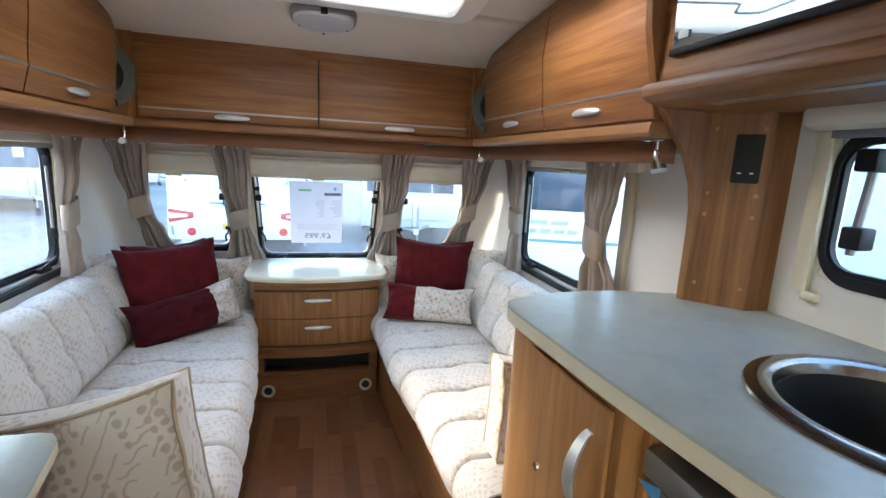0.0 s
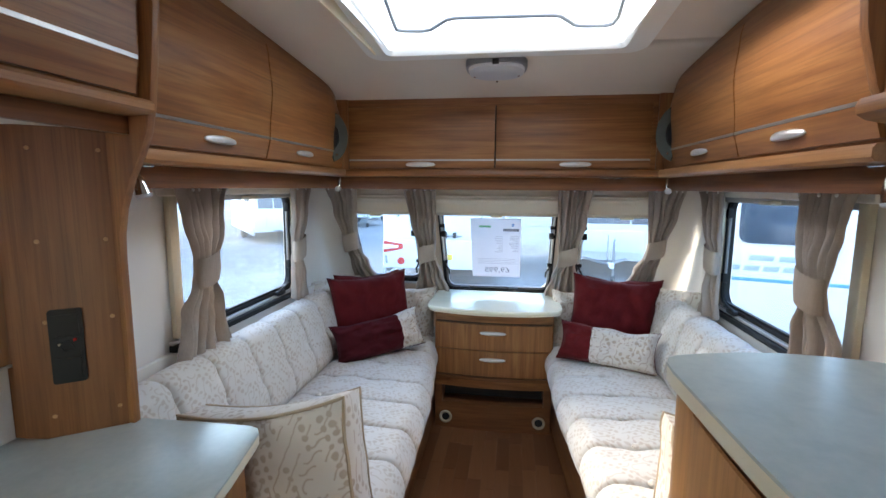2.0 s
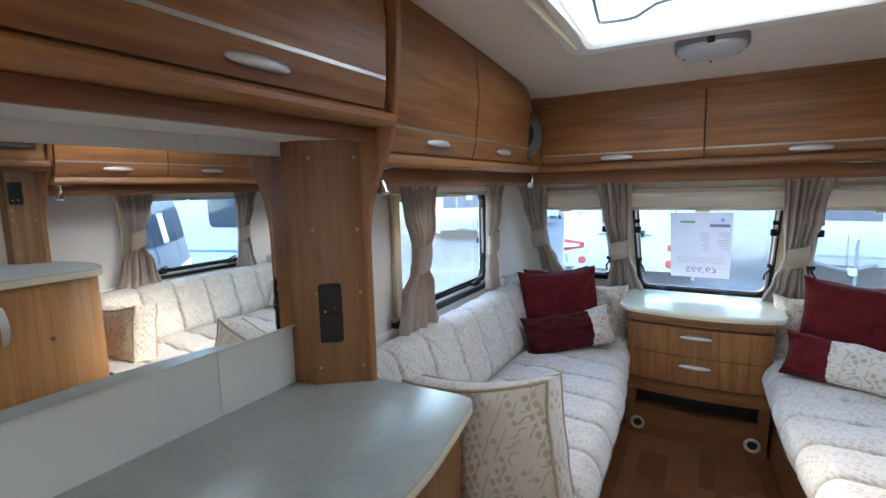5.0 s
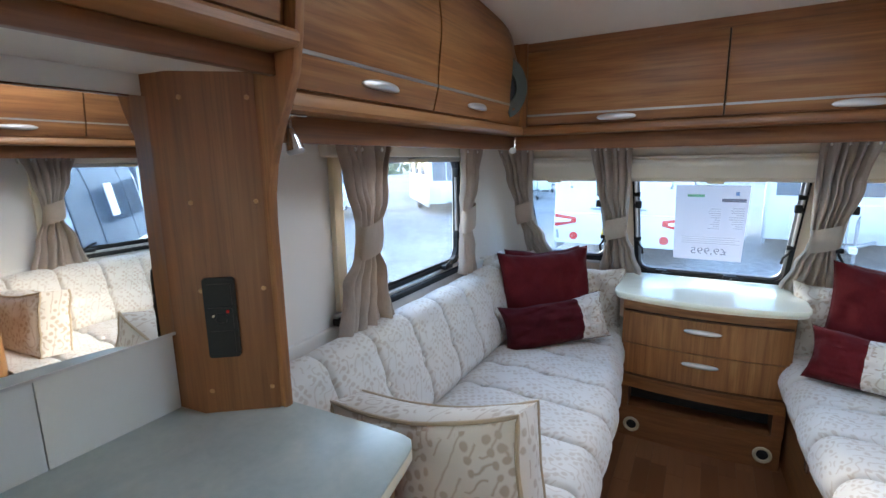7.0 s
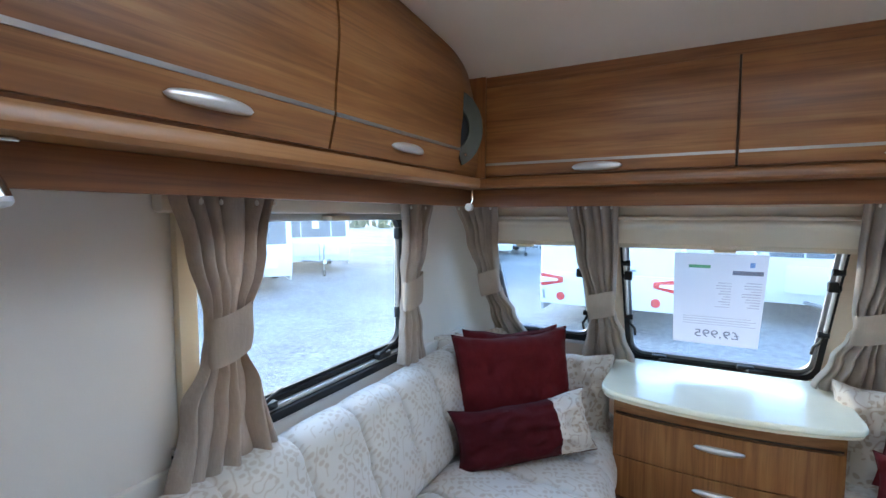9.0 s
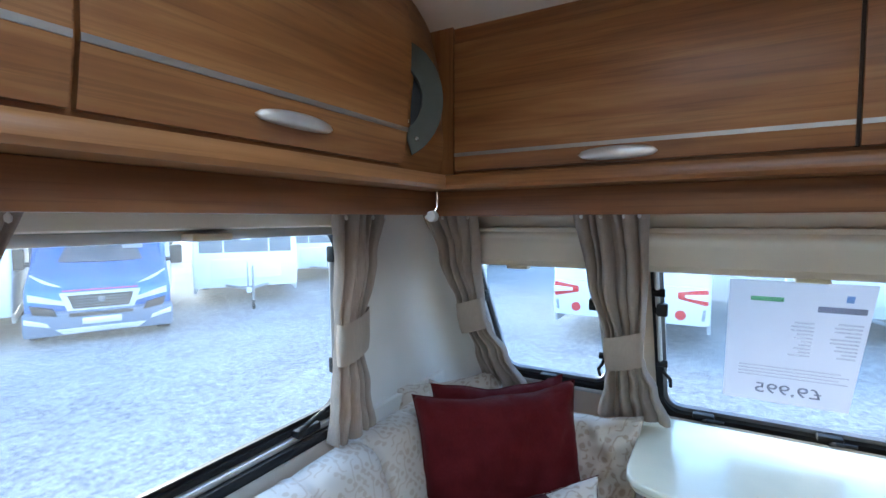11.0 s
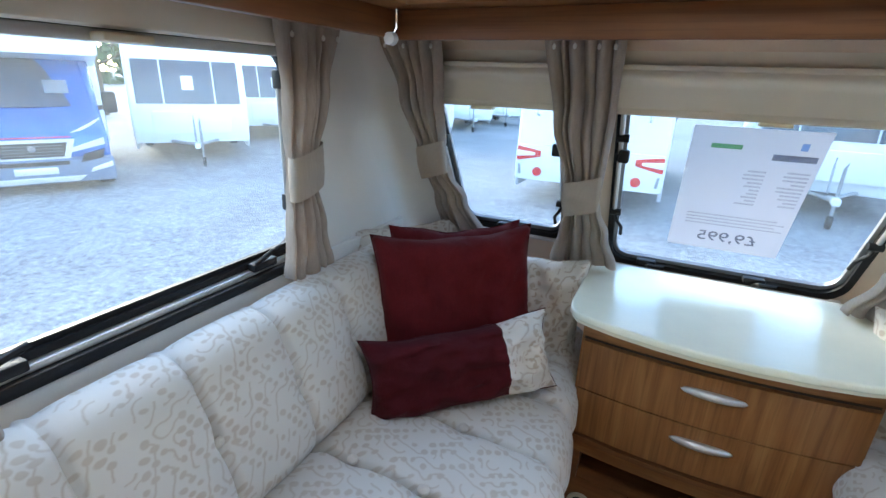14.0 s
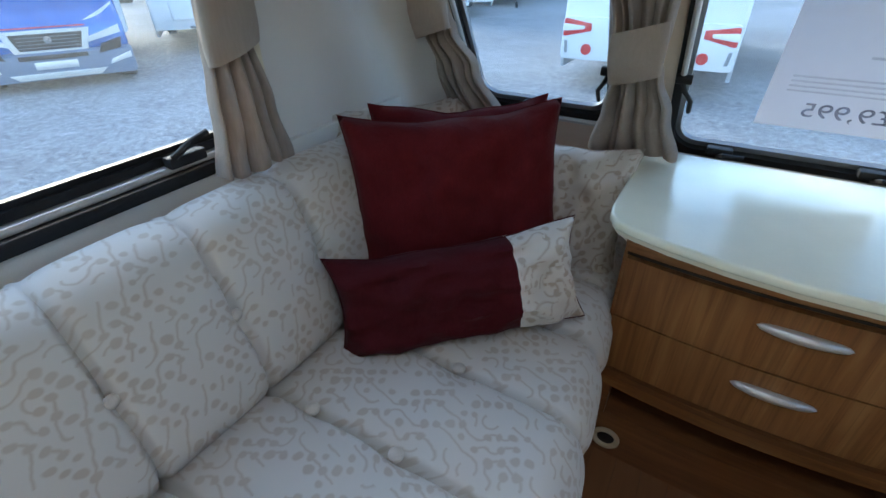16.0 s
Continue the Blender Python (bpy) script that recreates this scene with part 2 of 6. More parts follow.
BUTTON = cloth("cream button cloth", (0.6, 0.56, 0.51), 0.1, 0.2)
CURTAIN = cloth("taupe woven curtain cloth", (0.385, 0.325, 0.282), 0.16, 0.15, 0.2)
TIE = cloth("pale taupe tie band", (0.42, 0.35, 0.295), 0.1, 0.15, 0.2)
MAROON = cloth("dark maroon velvet", (0.094, 0.0085, 0.0105), 0.2, 0.04)
PLUM = cloth("deep plum velvet", (0.062, 0.007, 0.01), 0.2, 0.03)
PIPING = cloth("tan piping", (0.42, 0.33, 0.23), 0.1)

MIRROR = mat("mirror glass", (0.86, 0.87, 0.86), 0.015, 1.0)
OVENGLASS = mat("dark mirrored oven glass", (0.55, 0.62, 0.66), 0.03, 1.0)
SINK = plain("dark enamelled sink bowl", (0.02, 0.019, 0.018), 0.5, 0.2, 10, spec=0.25)
STEEL = plain("polished dark steel", (0.3, 0.29, 0.28), 0.2, 0.08, 12, metal=1.0)


def glazing(name, tint, haze=0.0):
    m = bpy.data.materials.new(name)
    m.use_nodes = True
    t = m.node_tree
    t.nodes.clear()
    out, tr, gl, mx = (t.nodes.new(k) for k in ("ShaderNodeOutputMaterial", "ShaderNodeBsdfTransparent", "ShaderNodeBsdfGlossy", "ShaderNodeMixShader"))
    tr.inputs[0].default_value = (*tint, 1)
    gl.inputs["Roughness"].default_value = 0.04
    lw, pw, ad = t.nodes.new("ShaderNodeLayerWeight"), t.nodes.new("ShaderNodeMath"), t.nodes.new("ShaderNodeMath")
    lw.inputs[0].default_value = 0.5
    pw.operation, ad.operation = "POWER", "MULTIPLY_ADD"
    pw.inputs[1].default_value = 5.0
    ad.inputs[1].default_value, ad.inputs[2].default_value = 0.6, 0.015
    t.links.new(lw.outputs["Facing"], pw.inputs[0])
    t.links.new(pw.outputs[0], ad.inputs[0])
    t.links.new(ad.outputs[0], mx.inputs[0])
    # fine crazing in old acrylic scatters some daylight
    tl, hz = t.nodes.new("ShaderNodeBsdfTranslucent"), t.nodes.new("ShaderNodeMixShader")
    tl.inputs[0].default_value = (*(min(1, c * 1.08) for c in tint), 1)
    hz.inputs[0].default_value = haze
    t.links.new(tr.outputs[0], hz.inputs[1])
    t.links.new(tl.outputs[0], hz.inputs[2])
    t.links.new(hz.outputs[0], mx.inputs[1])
    t.links.new(gl.outputs[0], mx.inputs[2])
    t.links.new(mx.outputs[0], out.inputs[0])
    return m


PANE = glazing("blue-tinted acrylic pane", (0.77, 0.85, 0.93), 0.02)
DOME = glazing("clear roof dome", (0.95, 0.97, 1.0))
PAPER = plain("white paper", (0.75, 0.74, 0.78), 0.7, 0.02)
n = Nodes(PAPER)
tl, mx = n.add("ShaderNodeBsdfTranslucent"), n.add("ShaderNodeMixShader")
tl.inputs[0].default_value = (0.5, 0.5, 0.53, 1)
mx.inputs[0].default_value = 0.8
n.link(n.bsdf.outputs[0], mx.inputs[1])
n.link(tl.outputs[0], mx.inputs[2])
n.link(mx.outputs[0], n.tree.nodes["Material Output"].inputs[0])


def printed(name, colour):
    """Ink on thin paper: a clear film that tints the sheet under it."""
    m = mat(name, tuple(0.6 * c for c in colour), 0.7)
    n = Nodes(m)
    tr, mx = n.add("ShaderNodeBsdfTransparent"), n.add("ShaderNodeMixShader")
    tr.inputs[0].default_value = (*colour, 1)
    mx.inputs[0].default_value = 0.92
    n.link(n.bsdf.outputs[0], mx.inputs[1])
    n.link(tr.outputs[0], mx.inputs[2])
    n.link(mx.outputs[0], n.tree.nodes["Material Output"].inputs[0])
    return m


INK = printed("grey print", (0.62, 0.63, 0.68))
FAINT = printed("faint grey print", (0.93, 0.935, 0.95))

# outdoors
GRAVEL = mat("grey gravel and tarmac", (0.1, 0.1, 0.11), 0.9)
n = Nodes(GRAVEL)
v = n.coords()
vor = n.add("ShaderNodeTexVoronoi", Scale=38.0)
n.link(v, vor.inputs["Vector"])
patch = n.noise(v, 0.35, 5, 0.6)
grit = n.noise(v, 16, 6, 0.75)
f = n.calc("ADD", n.calc("MULTIPLY", patch, 0.3), n.calc("MULTIPLY", grit, 0.7))
n.colour(n.ramp(f, [(0.4, (0.12, 0.125, 0.135)), (0.5, (0.21, 0.215, 0.225)), (0.6, (0.32, 0.325, 0.335))]))
n.bump(n.calc("ADD", vor.outputs["Distance"], grit), 0.6, 0.02)
BODY = plain("white vehicle shell", (0.72, 0.73, 0.74), 0.25, 0.03, 2)
SKIRT = plain("pale grey skirt plastic", (0.5, 0.51, 0.53), 0.45, 0.05)
DARKGLASS = plain("dark vehicle glass", (0.035, 0.05, 0.075), 0.08, 0.2, 3)
BLUEPAINT = plain("metallic blue paint", (0.02, 0.125, 0.4), 0.25, 0.1, 4, metal=0.3)
TYRE = plain("tyre rubber", (0.02, 0.02, 0.02), 0.8, 0.2)
RED = plain("red lens", (0.6, 0.03, 0.03), 0.25, 0.1)
AMBER = plain("yellow plate", (0.75, 0.5, 0.04), 0.4, 0.05)
GALV = plain("galvanised steel", (0.3, 0.31, 0.33), 0.5, 0.1, 20, metal=0.7)
STRIPE = plain("blue decal", (0.08, 0.3, 0.55), 0.4, 0.05)
LENS = plain("headlamp lens", (0.6, 0.62, 0.65), 0.12, 0.1)
LEAF = plain("tree leaf", (0.06, 0.09, 0.03), 0.7, 0.35, 3)
BARK = plain("bark", (0.12, 0.09, 0.06), 0.9, 0.3, 12, bump=0.6)

# ---- mesh helpers ----
def part(name, bm, material, parent=None, label="", smooth=True, angle=40, kind="", wrap=None):
    """Links a bmesh as one mesh object, under a thing if one is given. wrap: gives the cloth coordinates of a point."""
    bmesh.ops.recalc_face_normals(bm, faces=bm.faces)
    me = bpy.data.meshes.new(name)
    uv = bm.loops.layers.uv.new("UVMap")
    for f in bm.faces:
        nx, ny, nz = (abs(c) for c in f.normal)
        for lp in f.loops:
            x, y, z = lp.vert.co
            lp[uv].uv = wrap(x, y, z) if wrap else (x, y) if nz >= max(nx, ny) * 0.75 else ((y, z) if nx >= ny else (x, z))
    bm.to_mesh(me)
    bm.free()
    me.materials.append(material)
    if smooth:
        me.shade_smooth()
        me.set_sharp_from_angle(angle=radians(angle))
    ob = new(name, me)
    if parent is not None:
        ob.parent = parent
        if parent.parent is None and parent.type == "EMPTY":
            ob.matrix_parent_inverse = Matrix.Translation(parent.location).inverted()
    return tagged(ob, label, kind=kind)


def thing(name, base, label, category, group="", kind=""):
    ob = new(name)
    ob.empty_display_size = 0.1
    ob.location = base
    return tagged(ob, label, category, group, kind)


def solo(name, bm, material, label, category="", group="", kind="", **more):
    return tagged(part(name, bm, material, None, "", **more), label, category, group, kind)


def add_box(bm, x0, x1, y0, y1, z0, z1, bevel=0.0, seg=2):
    tmp = bmesh.new()
    bmesh.ops.create_cube(tmp, size=1.0)
    for q in tmp.verts:
        q.co = Vector((x0 + (q.co.x + 0.5) * (x1 - x0), y0 + (q.co.y + 0.5) * (y1 - y0), z0 + (q.co.z + 0.5) * (z1 - z0)))
    if bevel:
        bmesh.ops.bevel(tmp, geom=tmp.edges[:], offset=bevel, segments=seg, affect="EDGES", profile=0.5)
    join(bm, tmp)
    return bm


def join(bm, tmp, m=None):
    """Adds the geometry of tmp to bm, moved by m, and frees tmp."""
    made = {}
    for q in tmp.verts:
        made[q] = bm.verts.new(m @ q.co if m is not None else q.co)
    for f in tmp.faces:
        try:
            bm.faces.new([made[q] for q in f.verts])
        except ValueError:
            pass
    tmp.free()
    return bm


def box(x0, x1, y0, y1, z0, z1, bevel=0.0, seg=2):
    return add_box(bmesh.new(), x0, x1, y0, y1, z0, z1, bevel, seg)


def prism(points, axis, a, b, bevel=0.0, seg=2):
    """A polygon pushed along an axis from a to b. The points give the two other coordinates, in the order x, y, z."""
    bm = bmesh.new()

    def place(p, h):
        return {"x": (h, p[0], p[1]), "y": (p[0], h, p[1]), "z": (p[0], p[1], h)}[axis]

    lo = [bm.verts.new(place(p, a)) for p in points]
    hi = [bm.verts.new(place(p, b)) for p in points]
    caps = [bm.faces.new(lo), bm.faces.new(hi)]
    for i in range(len(points)):
        j = (i + 1) % len(points)
        bm.faces.new((lo[i], lo[j], hi[j], hi[i]))
    bmesh.ops.recalc_face_normals(bm, faces=bm.faces)
    if bevel:
        rims = [e for f in caps for e in f.edges]
        bmesh.ops.bevel(bm, geom=rims, offset=bevel, segments=seg, affect="EDGES", profile=0.5)
    return bm


def slab(fn, nu, nv, offset):
    """A closed sheet: fn(u, v) gives the front; the back lies offset away (a vector, or a function of u and v)."""
    bm = bmesh.new()
    front, back = [], []
    for i in range(nu + 1):
        fr, bk = [], []
        for j in range(nv + 1):
            u, v = i / nu, j / nv
            p = Vector(fn(u, v))
            o = Vector(offset(u, v) if callable(offset) else offset)
            fr.append(bm.verts.new(p))
            bk.append(bm.verts.new(p + o))
        front.append(fr)
        back.append(bk)
    for i in range(nu):
        for j in range(nv):
            bm.faces.new((front[i][j], front[i + 1][j], front[i + 1][j + 1], front[i][j + 1]))
            bm.faces.new((back[i][j], back[i][j + 1], back[i + 1][j + 1], back[i + 1][j]))
    for i in range(nu):
        for j in (0, nv):
            bm.faces.new((front[i][j], front[i + 1][j], back[i + 1][j], back[i][j]))
    for j in range(nv):
        for i in (0, nu):
            bm.faces.new((front[i][j], front[i][j + 1], back[i][j + 1], back[i][j]))
    return bm


def add_tube(bm, pts, r, sides=8, closed=False):
    pts = [Vector(p) for p in pts]
    rings = []
    count = len(pts)
    up = Vector((0, 0, 1))
    for i, p in enumerate(pts):
        a = pts[(i - 1) % count] if closed or i else p
        b = pts[(i + 1) % count] if closed or i < count - 1 else p
        d = (b - a).normalized()
        s = d.cross(up)
        if s.length < 0.05:
            s = d.cross(Vector((0, 1, 0)))
        s.normalize()
        t = s.cross(d).normalized()
        rr = r[i] if isinstance(r, (list, tuple)) else r
        rings.append([bm.verts.new(p + rr * (math.cos(k * math.tau / sides) * s + math.sin(k * math.tau / sides) * t)) for k in range(sides)])
    for i in range(count if closed else count - 1):
        a, b = rings[i], rings[(i + 1) % count]
        for k in range(sides):
            bm.faces.new((a[k], a[(k + 1) % sides], b[(k + 1) % sides], b[k]))
    if not closed:
        bm.faces.new(rings[0])
        bm.faces.new(rings[-1])
    return bm


def tube(pts, r, sides=8, closed=False):
    return add_tube(bmesh.new(), pts, r, sides, closed)


def lathe(profile, m, steps=24, ends=True):
    """Turns points (radius, height) round the z axis and moves the result by m."""
    bm = bmesh.new()
    rings = [[bm.verts.new(m @ Vector((r * math.cos(k * math.tau / steps), r * math.sin(k * math.tau / steps), h))) for k in range(steps)] for r, h in profile]
    for a, b in zip(rings, rings[1:]):
        for k in range(steps):
            bm.faces.new((a[k], a[(k + 1) % steps], b[(k + 1) % steps], b[k]))
    for ring, (r, h) in ((rings[0], profile[0]), (rings[-1], profile[-1])):
        if ends and r > 1e-4:
            bm.faces.new(ring)
    return bm


def rounded(x0, x1, y0, y1, r, seg=5):
    """The outline of a rounded rectangle, anticlockwise."""
    pts = []
    for cx, cy, a0 in ((x1 - r, y0 + r, -90), (x1 - r, y1 - r, 0), (x0 + r, y1 - r, 90), (x0 + r, y0 + r, 180)):
        for k in range(seg + 1):
            a = radians(a0 + 90 * k / seg)
            pts.append((cx + r * math.cos(a), cy + r * math.sin(a)))
    return pts


def rim(outer, inner, lift, depth):
    """A frame between two outlines of equal count; lift(p, h) places a point at height h above the plane."""
    bm = bmesh.new()
    rows = [[bm.verts.new(lift(p, h)) for p in line] for line, h in ((outer, 0), (outer, depth), (inner, depth), (inner, 0))]
    count = len(outer)
    for r in range(4):
        a, b = rows[r], rows[(r + 1) % 4]
        for k in range(count):
            j = (k + 1) % count
            bm.faces.new((a[k], a[j], b[j], b[k]))
    return bm


def sheet(outline, lift, h0, h1):
    bm = bmesh.new()
    lo, hi = [bm.verts.new(lift(p, h0)) for p in outline], [bm.verts.new(lift(p, h1)) for p in outline]
    bm.faces.new(lo), bm.faces.new(hi)
    for k in range(len(outline)):
        j = (k + 1) % len(outline)
        bm.faces.new((lo[k], lo[j], hi[j], hi[k]))
    return bm


def interp(x, table):
    xs, ys = zip(*table)
    return float(np.interp(x, xs, ys))


def smooth_interp(x, table):
    for (x0, y0), (x1, y1) in zip(table, table[1:]):
        if x <= x1:
            t = max(0.0, min(1.0, (x - x0) / (x1 - x0)))
            return y0 + (y1 - y0) * t * t * (3 - 2 * t)
    return table[-1][1]

# ---- structure ----
HALF, REAR = 1.03, -1.3          # half the inner width; the closing wall behind
WIN_Y0, WIN_Y1, WIN_Z0, WIN_Z1 = 1.78, 2.60, 0.858, 1.345   # side windows
SLOPE = 0.62                     # the front leans back going down


def front_y(z):
    return 3.11 + SLOPE * (1.11 - z)


def ceil_z(y):
    return 1.935 - 0.13 * (max(0.0, y - 1.2) / 1.4) ** 1.6


solo("floor", box(-HALF - 0.04, HALF + 0.04, REAR, 3.6, -0.06, -0.002), plain("floor board", (0.16, 0.07, 0.03), 0.5, 0.1), "dark board floor under the laminate planks", "floor", kind="structure")


def holed_wall(name, s):
    """A side wall with its window openings."""
    cuts = [(WIN_Y0, WIN_Y1, WIN_Z0, WIN_Z1)] + ([(-1.2, -0.5, 0.0, 1.85)] if s < 0 else [])
    if s > 0:
        cuts.append((0.34, 1.118, 1.14, 1.44))
    bm = bmesh.new()
    x0, x1 = (s * HALF, s * (HALF + 0.035))
    x0, x1 = min(x0, x1), max(x0, x1)
    edges = sorted({REAR, 3.5, *[c[0] for c in cuts], *[c[1] for c in cuts]})
    for a, b in zip(edges, edges[1:]):
        holes = [c for c in cuts if c[0] <= a and c[1] >= b]
        if holes:
            if holes[0][2] > 0:
                add_box(bm, x0, x1, a, b, 0, holes[0][2])
            add_box(bm, x0, x1, a, b, holes[0][3], 2.0)
        else:
            add_box(bm, x0, x1, a, b, 0, 2.0)
    return solo(name, bm, WALL, "off-white textured board side wall with a window opening", "wall", kind="structure", smooth=False)


holed_wall("wall_left", -1)
holed_wall("wall_right", 1)
# unseen closing wall; its opening is added to light the room from behind
bm = box(-HALF, HALF, REAR - 0.03, REAR, 0, 0.85)
add_box(bm, -HALF, HALF, REAR - 0.03, REAR, 1.45, 2.0)
add_box(bm, -HALF, -0.5, REAR - 0.03, REAR, 0.85, 1.45)
add_box(bm, 0.5, HALF, REAR - 0.03, REAR, 0.85, 1.45)
solo("wall_rear", bm, WALL, "off-white closing rear wall with an added opening that lets daylight in", "wall", kind="structure", smooth=False)

# front wall: sloping panel with three window openings
FW = [(-0.865, -0.475, 0.775, 1.30), (-0.325, 0.325, 0.715, 1.30), (0.475, 0.865, 0.775, 1.30)]
bm = bmesh.new()


def front_piece(x0, x1, z0, z1):
    vs = []
    for y_off in (0.0, 0.03):
        for x, z in ((x0, z0), (x1, z0), (x1, z1), (x0, z1)):
            vs.append(bm.verts.new((x, front_y(z) + y_off, z)))
    for q in ((0, 1, 2, 3), (4, 7, 6, 5), (0, 4, 5, 1), (1, 5, 6, 2), (2, 6, 7, 3), (3, 7, 4, 0)):
        bm.faces.new([vs[i] for i in q])


edges = sorted({-HALF, HALF, *[c[0] for c in FW], *[c[1] for c in FW]})
for a, b in zip(edges, edges[1:]):
    hole = [c for c in FW if c[0] <= a and c[1] >= b]
    if hole:
        front_piece(a, b, 0.0, hole[0][2])
        front_piece(a, b, hole[0][3], 1.95)
    else:
        front_piece(a, b, 0.0, 1.95)
solo("wall_front", bm, SILL, "sloping beige front wall with three window openings", "wall", kind="structure", smooth=False)

# rounded corner fillers where the sides meet the front
for s in (-1, 1):
    bm = slab(lambda u, v: (s * (HALF - 0.11 * u * u), front_y(0.45 + 0.95 * v) - 0.20 + 0.2 * u ** 0.6 + 0.002, 0.45 + 0.95 * v), 8, 10, lambda u, v: (s * 0.01, 0.02, 0))
    solo("wall_corner", bm, WALL, "off-white curved corner panel beside the front windows", "wall", kind="structure")

# ceiling with the rooflight opening
SKY = (-0.365, 0.445, 1.50, 2.092)
CUT = (SKY[0] - 0.025, SKY[1] + 0.025, SKY[2] - 0.025, SKY[3] + 0.025)
bm = bmesh.new()
ys = [REAR + (3.3 - REAR) * k / 46 for k in range(47)]
ys = sorted({*ys, CUT[2], CUT[3]})
for x0, x1 in ((-HALF, CUT[0]), (CUT[0], CUT[1]), (CUT[1], HALF)):
    for a, b in zip(ys, ys[1:]):
        if x0 == CUT[0] and a >= CUT[2] - 1e-6 and b <= CUT[3] + 1e-6:
            continue
        vs = [bm.verts.new((x, y, ceil_z(y) + h)) for h in (0, 0.03) for x, y in ((x0, a), (x1, a), (x1, b), (x0, b))]
        for q in ((0, 1, 2, 3), (4, 7, 6, 5), (0, 4, 5, 1), (1, 5, 6, 2), (2, 6, 7, 3), (3, 7, 4, 0)):
            bm.faces.new([vs[i] for i in q])
bmesh.ops.remove_doubles(bm, verts=bm.verts, dist=1e-5)
solo("ceiling", bm, CEILING, "cream textured ceiling curving down to the front", "ceiling", kind="structure")
solo("roof", box(-HALF - 0.04, SKY[0] - 0.05, REAR, 3.2, 2.02, 2.06), BODY, "white outer roof skin", "roof", kind="structure")
solo("roof", box(SKY[1] + 0.05, HALF + 0.04, REAR, 3.2, 2.02, 2.06), BODY, "white outer roof skin", "roof", kind="structure")
solo("roof", box(SKY[0] - 0.05, SKY[1] + 0.05, REAR, SKY[2] - 0.05, 2.02, 2.06), BODY, "white outer roof skin", "roof", kind="structure")
solo("roof", box(SKY[0] - 0.05, SKY[1] + 0.05, SKY[3] + 0.05, 3.2, 2.02, 2.06), BODY, "white outer roof skin", "roof", kind="structure")

# rooflight
sk = thing("rooflight", (0.04, 1.8, 1.9), "white framed acrylic rooflight with a grey wire handle", "rooflight")
lift = lambda p, h: (p[0], p[1], ceil_z(p[1]) + h)
outer = rounded(SKY[0] - 0.095, SKY[1] + 0.095, SKY[2] - 0.09, SKY[3] + 0.075, 0.07)
inner = rounded(SKY[0], SKY[1], SKY[2], SKY[3], 0.025)
bm = bmesh.new()
rows = [[bm.verts.new(lift(p, h)) for p in line] for line, h in ((outer, 0.0), (rounded(SKY[0] - 0.085, SKY[1] + 0.085, SKY[2] - 0.08, SKY[3] + 0.065, 0.065), -0.022), (rounded(SKY[0] - 0.012, SKY[1] + 0.012, SKY[2] - 0.012, SKY[3] + 0.012, 0.03), -0.026), (inner, -0.012), (inner, 0.02))]
for a, b in zip(rows, rows[1:]):
    for k in range(len(a)):
        j = (k + 1) % len(a)
        bm.faces.new((a[k], a[j], b[j], b[k]))
part("surround", bm, WHITE, sk)
bm = bmesh.new()
rows = [[bm.verts.new((p[0], p[1], z)) for p in line] for line, z in ((rounded(SKY[0] - 0.004, SKY[1] + 0.004, SKY[2] - 0.004, SKY[3] + 0.004, 0.03), 1.86), (rounded(SKY[0] - 0.03, SKY[1] + 0.03, SKY[2] - 0.03, SKY[3] + 0.03, 0.05), 2.07))]
for k in range(len(rows[0])):
    j = (k + 1) % len(rows[0])
    bm.faces.new((rows[0][k], rows[0][j], rows[1][j], rows[1][k]))
part("shaft", bm, WHITE, sk)
bm = bmesh.new()
ring = [[bm.verts.new((0.04 + (p[0] - 0.04) * q, 1.8075 + (p[1] - 1.8075) * q, z)) for p in rounded(SKY[0] - 0.05, SKY[1] + 0.05, SKY[2] - 0.05, SKY[3] + 0.05, 0.08)] for q, z in ((1, 2.07), (0.97, 2.09), (0.8, 2.105), (0.5, 2.115))]
for a, b in zip(ring, ring[1:]):
    for k in range(len(a)):
        j = (k + 1) % len(a)
        bm.faces.new((a[k], a[j], b[j], b[k]))
bm.faces.new(ring[-1])
part("dome", bm, DOME, sk).visible_shadow = False
zz = 1.912
bar = [(-0.31, 1.636), (-0.292, 1.70), (-0.286, 1.743), (-0.318, 1.99), (-0.322, 2.03), (-0.30, 2.046), (-0.235, 2.056), (-0.205, 2.045), (-0.135, 1.955), (-0.105, 1.943), (0.2, 1.96), (0.225, 1.97), (0.28, 2.06), (0.305, 2.073), (0.38, 2.08), (0.403, 2.065), (0.408, 2.0), (0.381, 1.758), (0.395, 1.68), (0.41, 1.636)]
part("wire_handle", tube([(x, y, zz) for x, y in bar], 0.006, 8), WIRE, sk, "grey bent wire handle")
for x in (-0.318, 0.415):
    part("catch", box(x - 0.016, x + 0.016, 1.575, 1.635, zz - 0.012, zz + 0.014, 0.004), BLACK, sk, "dark catch block")
    part("hinge_leg", box(x - 0.006, x + 0.006, 1.58, 1.61, zz + 0.012, 2.08, 0.002), BLACK, sk)
part("blind_slot", box(SKY[0] - 0.052, SKY[0] - 0.046, 1.55, 2.08, 1.845, 1.905), CREAM, sk)

# ceiling lamp
ZL = ceil_z(2.27)
lamp = thing("ceiling_light", (0.015, 2.27, ZL), "oval frosted ceiling light with a grey rim", "light")
tilt = math.atan((ceil_z(2.37) - ceil_z(2.17)) / 0.2)
LM = Matrix.Translation((0.015, 2.268, ZL)) @ Matrix.Rotation(tilt, 4, "X")


